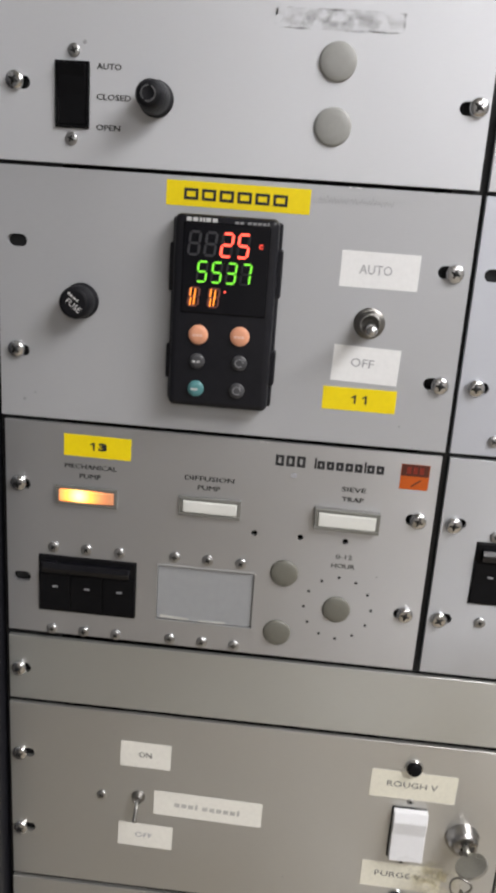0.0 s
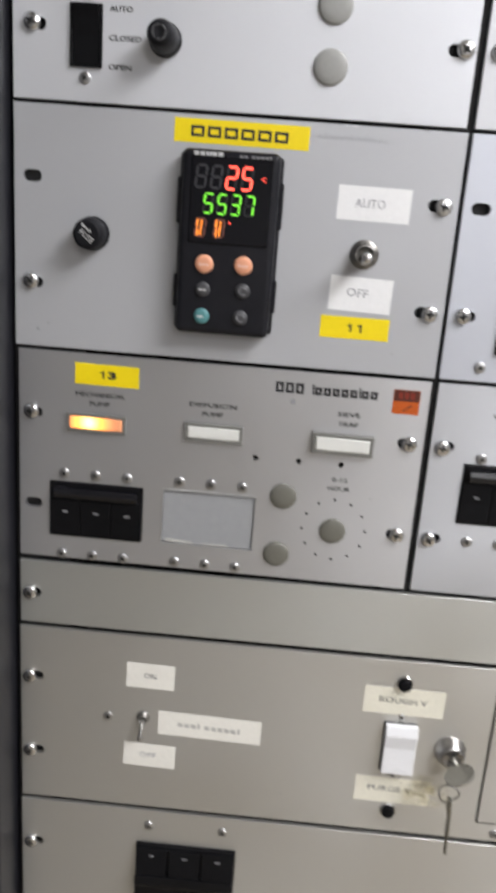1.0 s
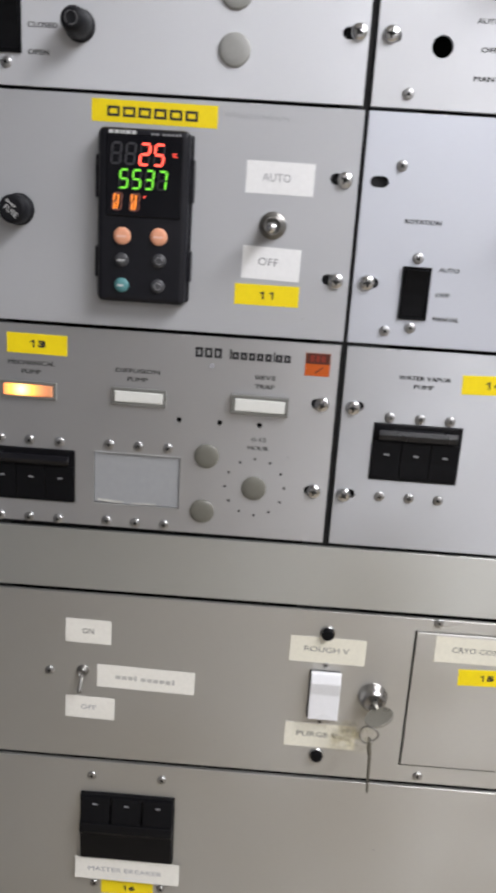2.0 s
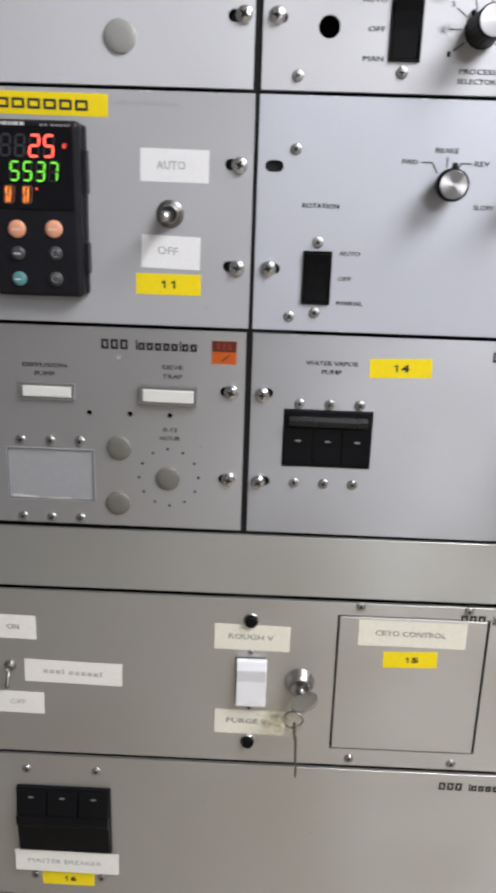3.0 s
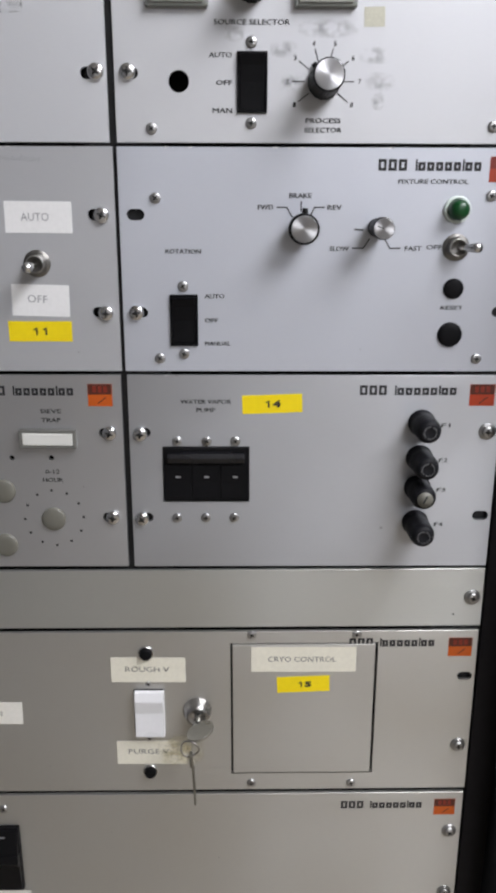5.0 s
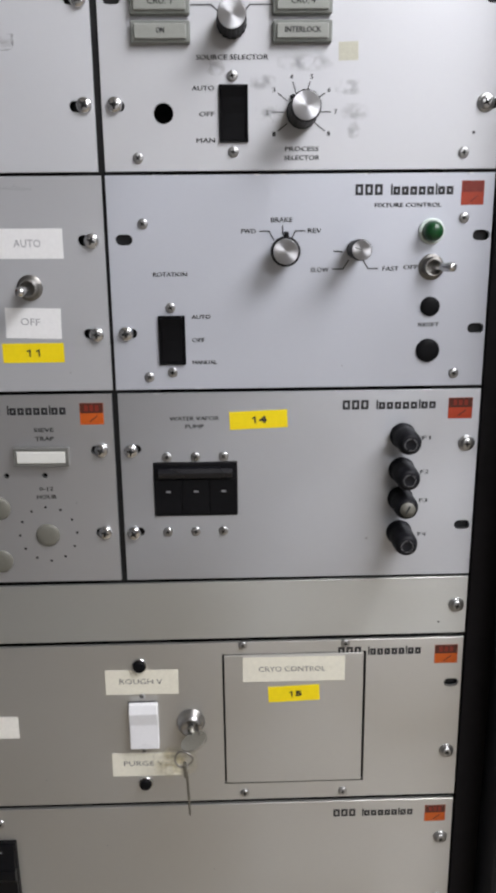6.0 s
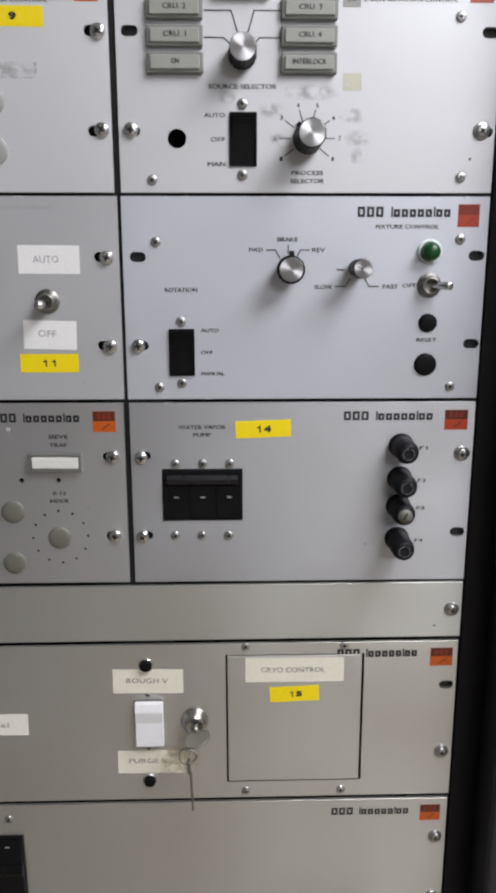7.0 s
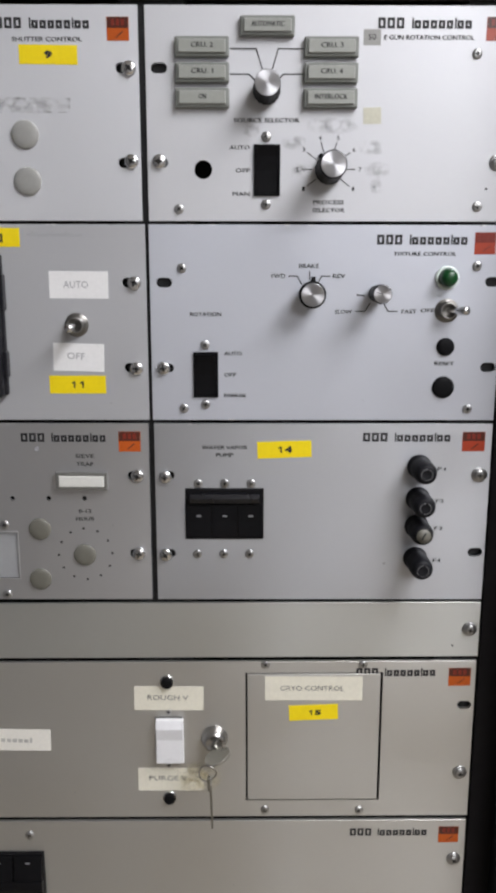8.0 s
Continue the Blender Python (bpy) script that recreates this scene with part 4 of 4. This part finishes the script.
def pilot_lamp(x0, z0, x1, z1, material, parent, lift=2.2, tilt=0.0):
    w, hh, cx, cz = x1 - x0, z1 - z0, (x0 + x1) / 2, (z0 + z1) / 2
    fr, t = bmesh.new(), 2.1
    for a, b, c, d in ((0, hh / 2 - t / 2, w, t), (0, -hh / 2 + t / 2, w, t), (w / 2 - t / 2, 0, t, hh - 2 * t), (-w / 2 + t / 2, 0, t, hh - 2 * t)):
        box_bm(c, lift, d, 0.4, 2, a, b, 0, fr)
    ob = part("pilot_lamp", fr, M_BEZEL, parent, cx, cz, 0, "rectangular pilot lamp in a metal bezel", tilt)
    part("lens", box_bm(w - 2 * t - 0.3, lift + 0.6, hh - 2 * t - 0.3, 0.7, 2), material, ob, cx, cz)
    return ob


pilot_lamp(-210.4, 1166.6, -174.8, 1178.0, G_LIT, p5, 2.0, 0.4)
pilot_lamp(-140.0, 1166.8, -105.0, 1178.2, M_LENS, p5, 2.0, 0.4)
pilot_lamp(-64.2, 1166.8, -28.2, 1179.2, M_LENS, p5, 4.6, 0.6)
maker_name(-88, -28, 1200.6, 1206.8, p5)
badge(-20, 1193.6, -4.6, 1208, p5, M_BROWN, M_ORANGE)
plug(-78, 1137, 8.0, p5, M_CAPD), plug(-79.4, 1099.2, 8.0, p5, M_CAPD), plug(-46.6, 1117.6, 8.0, p5, M_CAPD)
for k in range(12):
    a = radians(30 * k + 2)
    mark(-46.2 + 19.2 * math.cos(a), 1118.2 + 19.2 * math.sin(a), 0.95, p5, M_INK, "dial_mark")
mark(-77.4, 1195.6, 1.8, p5, M_PENCIL, "worn_spot")


def breaker(x0, z0, x1, z1, parent, cover=False):
    """Three-pole breaker: body, three handles joined by a tie bar, small marks."""
    w, hh, cx, cz = x1 - x0, z1 - z0, (x0 + x1) / 2, (z0 + z1) / 2
    b = part("circuit_breaker", box_bm(w, 9, hh, 0.7, 2, 0, 0, -8.0 if not cover else -6.0), M_BLACK, parent, cx, cz, 0, "black three-pole circuit breaker")
    top = 1.0 if not cover else 3.0
    pw = w / 3
    for k in range(3):
        px = cx + (k - 1) * pw
        if cover:
            part("pole_face", profile_bm(pw - 1.6, [(hh * 0.14, top - 0.5), (hh * 0.47, top - 0.5), (hh * 0.47, top + 1.2), (hh * 0.32, top + 2.6), (hh * 0.14, top + 4.6)]), M_MATT, b, px, cz)
            part("rating_mark", box_bm(3.6, 0.2, 1.2, 0, 1, 0, hh * 0.385, top + 2.05), M_LEGDIM, b, px, cz)
        else:
            part("pole_face", profile_bm(pw - 0.5, [(-hh * 0.44, top - 0.5), (hh * 0.20, top - 0.5), (hh * 0.20, top + 1.4), (0, top + 1.0), (-hh * 0.15, top + 0.6), (-hh * 0.44, top + 0.6)]), M_MATT, b, px, cz)
            part("rating_mark", box_bm(3.2, 0.25, 1.1, 0.05, 1, 0, -hh * 0.03, top + 1.05), M_LEGDIM, b, px + 0.4, cz, 0, "", random.uniform(-8, 8))
    if cover:
        part("tie_bar", profile_bm(w - 1.0, [(-hh * 0.46, top - 0.5), (hh * 0.13, top - 0.5), (hh * 0.13, top + 5.2), (hh * 0.02, top + 6.2), (-hh * 0.06, top + 3.4), (-hh * 0.46, top + 2.0)], round_edge=0.5), M_BLACK, b, cx, cz)
    else:
        part("tie_bar", profile_bm(w - 6.0, [(hh * 0.22, top - 0.5), (hh * 0.42, top - 0.5), (hh * 0.41, top + 3.0), (hh * 0.33, top + 4.2), (hh * 0.24, top + 3.4)], round_edge=0.4), M_GLOSS, b, cx, cz)
    return b


breaker(-220.6, 1098.5, -163.4, 1133.9, p5)
for sx in (-211.8, -192.6, -173.2):
    screw(sx, 1139.4, p5, "small"), screw(sx - 1.2, 1086.4, p5, "small")
for sx in (-141, -122, -103):
    screw(sx, 1140.2, p5, "small"), screw(sx - 1.0, 1087.6, p5, "small")
wx, wz = (WIN[0] + WIN[2]) / 2, (WIN[1] + WIN[3]) / 2
part("blank_plate", box_bm(WIN[2] - WIN[0] - 0.8, 1.6, WIN[3] - WIN[1] - 0.8, 0.3, 1, 0, 0, -2.6), M_BLANK, p5, wx, wz, 0, "pale blank plate filling the window")
fr = bmesh.new()
for a, b, c, d in ((0, 17.7, 57.6, 0.9), (0, -17.7, 57.6, 0.9), (28.4, 0, 0.9, 34.5), (-28.4, 0, 0.9, 34.5)):
    box_bm(c * (1 if c > 2 else 0.7), 0.5, d * (1 if d > 2 else 0.7), 0.15, 1, a, b, 0, fr)
part("window_trim", fr, M_TRIM, p5, wx, wz)
part("paper_scrap", box_bm(17, 0.3, 1.6, 0.1, 1), M_PALE, p5, -140, 1101.2, -0.9, "", 3), part("paper_scrap", box_bm(16, 0.3, 1.0, 0.1, 1), M_PALE, p5, -118, 1100.6, -0.9, "", -1.5)

# ---------------------------------------------------------------- water vapour pump panel (row 3, second column)
p6 = panel("water_pump_panel", 5.0, R3[0], XR, R3[1], M_PANEL_G,
           [slot_loop(13.4, 1176.4), slot_loop(13.4, 1118.6), slot_loop(234.5, 1176.8), slot_loop(234.2, 1119.6), rect_loop(25.8, 1129.4, 81.8, 1167.2)],
           "grey anodised panel with breaker and four black fuse holders")
screw(12.0, 1175.4, p6), screw(11.4, 1117.8, p6), screw(233.6, 1177.2, p6, "cup")
words("WATER VAPOR", 38, 70, 1196.6, 2.7, p6, M_FAINT), words("PUMP", 48, 60, 1191.2, 2.7, p6, M_FAINT)
number("14", 96.0, 1195.2, 4.6, sticker(77, 1189.2, 115, 1201.2, M_YELLOW, p6, tilt=-2.0, label="yellow number tape"))
breaker(26.2, 1129.8, 81.4, 1166.8, p6)
for sx in (35.4, 54.2, 72.8):
    screw(sx, 1170.8, p6, "small"), screw(sx - 1.0, 1118.4, p6, "small")
maker_name(151, 213, 1201, 1207.2, p6)
badge(220.4, 1194, 236.4, 1208, p6, M_BROWN, M_REDOR)
for n, (fz, hh, face) in enumerate(((1183.0, 25, "ring"), (1159.6, 26, "ring"), (1139.4, 24, "disc"), (1115.2, 27, "ring"))):
    fuse_cap(191.2, fz, 8.0, 7.0, hh, p6, face)
    words("F%d" % (n + 1), 204, 209.6, fz - 1.8, 2.6, p6, M_FAINT)
mark(169, 1111, 1.1, p6, M_PENCIL, "worn_spot")

# ---------------------------------------------------------------- blank strip (row 4)
p7 = panel("blank_strip_panel", XN, R4[0], XR, R4[1], M_PANEL_S, [slot_loop(-231.5, 1058.6), slot_loop(233.6, 1059)], "narrow plain grey aluminium blank strip")
screw(-233.4, 1058.4, p7), screw(234.0, 1059.0, p7, "cup")
mark(222, 1046, 0.8, p7, M_FAINT, "paint_chip")

# ---------------------------------------------------------------- valve panel (row 5)
p8 = panel("valve_control_panel", XN, R5[0], XR, R5[1], M_PANEL_A,
           [slot_loop(-229.6, 998), slot_loop(-229.6, 941), slot_loop(234, 997.6), slot_loop(233.6, 941), rect_loop(69.4, 917.4, 172.2, 1024.6), round_loop(10.9, 1017.2, 3.6), round_loop(10.5, 920, 3.6)],
           "grey aluminium panel with white rocker, key lock and cover plate")
screw(-233.4, 997.6, p8), screw(-233.6, 940.6, p8), screw(233.4, 941, p8, "cup")
sl = sticker(-169.2, 996, -137.4, 1014.2, M_LINEN, p8, tilt=1.0, label="white tape label")
words("ON", -157.5, -149.5, 1005.4, 4.0, sl, M_MID, 0.15, 0.01, 1.0)
sl = sticker(-147.2, 961.6, -78.4, 979.4, M_LINEN, p8, tilt=1.2, label="white tape label with worn writing")
bars("uuui uuuuui", -134, -92, 970.6, 4.0, sl, M_PALE, 0.15, 1.2, "worn_lettering")
sl = sticker(-169.8, 935.8, -134.6, 953.4, M_LINEN, p8, tilt=1.2, label="white tape label")
words("OFF", -158.6, -147.8, 945.0, 3.8, sl, M_PENCIL, 0.15, 0.0, 1.2)
screw(-180.6, 972.6, p8, "small")
toggle_switch(-157.2, 974.2, (-0.4, -12.0, 9), p8, False)
sl = sticker(-14, 994.4, 38, 1014, M_CREAM, p8, tilt=0.6, label="cream tape label")
words("ROUGH V", -4, 26.5, 1004.8, 4.0, sl, M_MID, 0.15, 0.0, 0.6)
sl = sticker(-13, 926.4, 37, 946, M_CREAM, p8, tilt=0.5, label="cream tape label, stained at one end")
words("PURGE V", -4.5, 24.5, 937.2, 4.0, sl, M_MID, 0.15, 0.0, 0.5)
part("glue_stain", box_bm(34, 0.06, 26, 0, 1), smudge_material("yellow_glue_stain", (0.72, 0.62, 0.33), 0.26), p8, 33, 938, 0.3)
for hz in (1017.2, 920.0):
    part("lamp_socket", lathe_bm([(5.5, 0), (5.5, 0.9), (5.1, 1.4), (4.3, 1.4), (4.2, 0.2)], 28), M_STEEL, p8, 10.8, hz + 0.4, 0, "small black lamp cap in a steel ring")
    part("lamp_cap", lathe_bm([(4.2, 0), (4.2, 3.2), (3.9, 3.7), (3.0, 3.9), (0, 3.9)], 24), M_MATT, p8, 10.8, hz + 0.4)
screw(11.6, 993.0, p8, "tiny"), screw(11.0, 948.4, p8, "tiny")
wr = part("white_rocker_switch", box_bm(21.0, 1.4, 36.8, 0.5, 2), M_MATT, p8, 11.6, 970.4, 0, "white paddle rocker switch on black base")
part("paddle", profile_bm(20.8, [(-17.2, 0.5), (18.2, 0.5), (18.2, 4.6), (11.5, 6.6), (2.0, 5.0), (-17.2, 6.2)], round_edge=0.7), M_WHITE, wr, 12.2, 970.4)
lock = part("key_lock", lathe_bm([(10.2, 0), (10.2, 1.4), (9.4, 2.4), (9.0, 5.0), (8.0, 7.4), (6.6, 8.4), (5.9, 8.5), (5.7, 7.6), (0, 7.6)], 40), M_CHROME, p8, 45.8, 971.2, 0, "round chrome key lock")
part("keyway", box_bm(1.6, 0.4, 7.0, 0.1, 1, 0, 0, 7.4), M_INSIDE, lock, 45.8, 971.2, 0, "", 25)
part("cover_plate", box_bm(99.6, 3.2, 105.2, 0.5, 2, 0, 0, -2.4), M_PANEL_A, p8, 120.5, 971.2, 0, "square removable cover plate")
for sx, sz in ((84.4, 1031.4), (157, 1031.2), (84.0, 909.4), (157, 908.8)):
    screw(sx, sz, p8, "small")
sl = sticker(84, 1002.4, 157, 1022, M_CREAM, p8, tilt=0.3, h=0.8, label="cream tape label")
words("CRYO CONTROL", 95.5, 143, 1012.4, 4.0, sl, M_MID, 0.95, 0.0, 0.3)
sl = sticker(102, 986.2, 139, 998.8, M_YELLOW, p8, tilt=-2.0, h=0.8, label="yellow number tape")
number("15", 121.2, 992.4, 4.4, sl, 0.95)
maker_name(152, 212, 1021.4, 1028.0, p8)
badge(221, 1013.4, 237.6, 1028, p8, M_BROWN, M_ORANGE)

p7.rotation_euler.y = p8.rotation_euler.y = -0.0045  # both sit a little low at one end

# keys left in the lock
keys = thing("key_pair", 47, 970, "tarnished key in lock, second key hanging on split ring", "keys")
ROLL = radians(22)
kb = bmesh.new()
dx, dz = math.cos(ROLL), math.sin(ROLL)


def bow_point(u, h):
    return (48.4 + u * dx, 970.2 + u * dz - (h - 11) * 0.28, h)


out = [(9.8 * math.sin(a), 19.0 + 7.4 * -math.cos(a)) for a in [2 * math.pi * k / 28 for k in range(28)]]
for t0, t1 in ((-1.0, 1.0),):
    nx, nz = -dz, dx
    ring_a = [kb.verts.new(W(bow_point(u, h)[0] - 47 + nx * t0, bow_point(u, h)[1] - 970 + nz * t0, h)) for u, h in out]
    ring_b = [kb.verts.new(W(bow_point(u, h)[0] - 47 + nx * t1, bow_point(u, h)[1] - 970 + nz * t1, h)) for u, h in out]
    kb.faces.new(ring_a)
    kb.faces.new(ring_b[::-1])
    for i in range(28):
        kb.faces.new((ring_a[i], ring_a[(i + 1) % 28], ring_b[(i + 1) % 28], ring_b[i]))
bmesh.ops.recalc_face_normals(kb, faces=kb.faces[:])
bmesh.ops.bevel(kb, geom=kb.edges[:], offset=0.0003, segments=2, affect="EDGES", profile=0.5)
part("key_bow", kb, M_KEYBOW, keys)
part("key_shank", tube_bm([(-1.2, 1.2, 5.0), (-0.4, 0.8, 13.0)], 1.9, 10), M_KEYBOW, keys)
part("split_ring", tube_bm([(-5.4 + 6.2 * math.cos(2 * math.pi * k / 30), -10.0 + 6.0 * math.sin(2 * math.pi * k / 30), 27.5 + 1.2 * math.sin(4 * math.pi * k / 30)) for k in range(30)], 0.6, 8, True), M_NICKEL, keys)
hk = bmesh.new()
box_bm(2.2, 5.5, 10, 0.6, 2, -4.8, -17.5, 26.0, hk)
box_bm(1.5, 3.6, 34, 0.5, 2, -3.9, -37.0, 27.0, hk)
for k, wv in enumerate((1.2, 0.5, 1.4, 0.8, 1.1)):
    box_bm(1.8, wv, 2.6, 0.1, 1, -3.9, -26 - 4.2 * k, 27.0 - wv, hk)
for v in hk.verts:
    v.co.x -= (v.co.z * 1000 + 13) * 0.000036  # hangs a little aslant
part("hanging_key", hk, M_KEYDARK, keys)

# ---------------------------------------------------------------- master breaker panel (row 6)
p9 = panel("master_breaker_panel", XN, R6[0], XR, R6[1], M_PANEL_A,
           [slot_loop(-229.8, 865), slot_loop(-229.8, 808), slot_loop(233, 865), slot_loop(233, 808), rect_loop(-158.6, 815.0, -88.4, 873.4)],
           "grey aluminium panel with large black master breaker")
screw(-233.2, 864.6, p9), screw(-233.2, 808, p9), screw(233, 865, p9, "cup"), screw(233, 808, p9, "cup")
for sx, sz in ((-150, 887.4), (-98.6, 888), (-148, 790), (-97, 789.6)):
    screw(sx, sz, p9, "small")
breaker(-158.2, 815.4, -88.8, 873.0, p9, cover=True)
sl = sticker(-162, 796.8, -83, 816.4, M_LINEN, p9, tilt=0.6, h=3.4, label="white tape label stuck over the breaker edge")
words("MASTER BREAKER", -152, -96, 806.6, 4.0, sl, M_PENCIL, 3.55, 0.0, 0.6)
sl = sticker(-143, 781.2, -103, 793.4, M_YELLOW, p9, tilt=0.2, label="yellow number tape")
number("16", -122, 787.2, 4.4, sl)
maker_name(151, 212, 886, 892.4, p9)
badge(220.2, 879.6, 236, 893.8, p9, M_BROWN, M_ORANGE)
p9.rotation_euler.y = -0.004

# ---------------------------------------------------------------- wear along the panel edges
for host, edge, spots in ((p3, R2[1], (-62, -58, -20)), (p4, R2[1], (33, 47, 96, 104, 112, 158, 163, 201, 226)), (p4, R2[0], (58, 61)), (p5, R3[1], (-96, -93)), (p6, R3[1], (30, 36))):
    for sx in spots:
        chip = box_bm(random.uniform(1.2, 3.8), 0.08, random.uniform(0.4, 0.8), 0.03, 1)
        part("bare_metal_chip", chip, M_CHIP, host, sx, edge - 0.3 if edge != R2[0] else edge + 0.3, 0.02, "", random.uniform(-6, 6))
for host, sx, sz, rad in ((p3, -24, 1228, 0.5), (p3, -228, 1226, 0.9), (p3, -222, 1230, 0.6), (p1, -196, 1405.5, 1.1), (p4, 150, 1230, 0.4), (p5, -26, 1140, 0.5), (p8, -62, 925, 0.5), (p9, 60, 842, 0.5), (p9, -20, 866, 0.4)):
    mark(sx, sz, rad, host, M_PENCIL, "worn_spot")
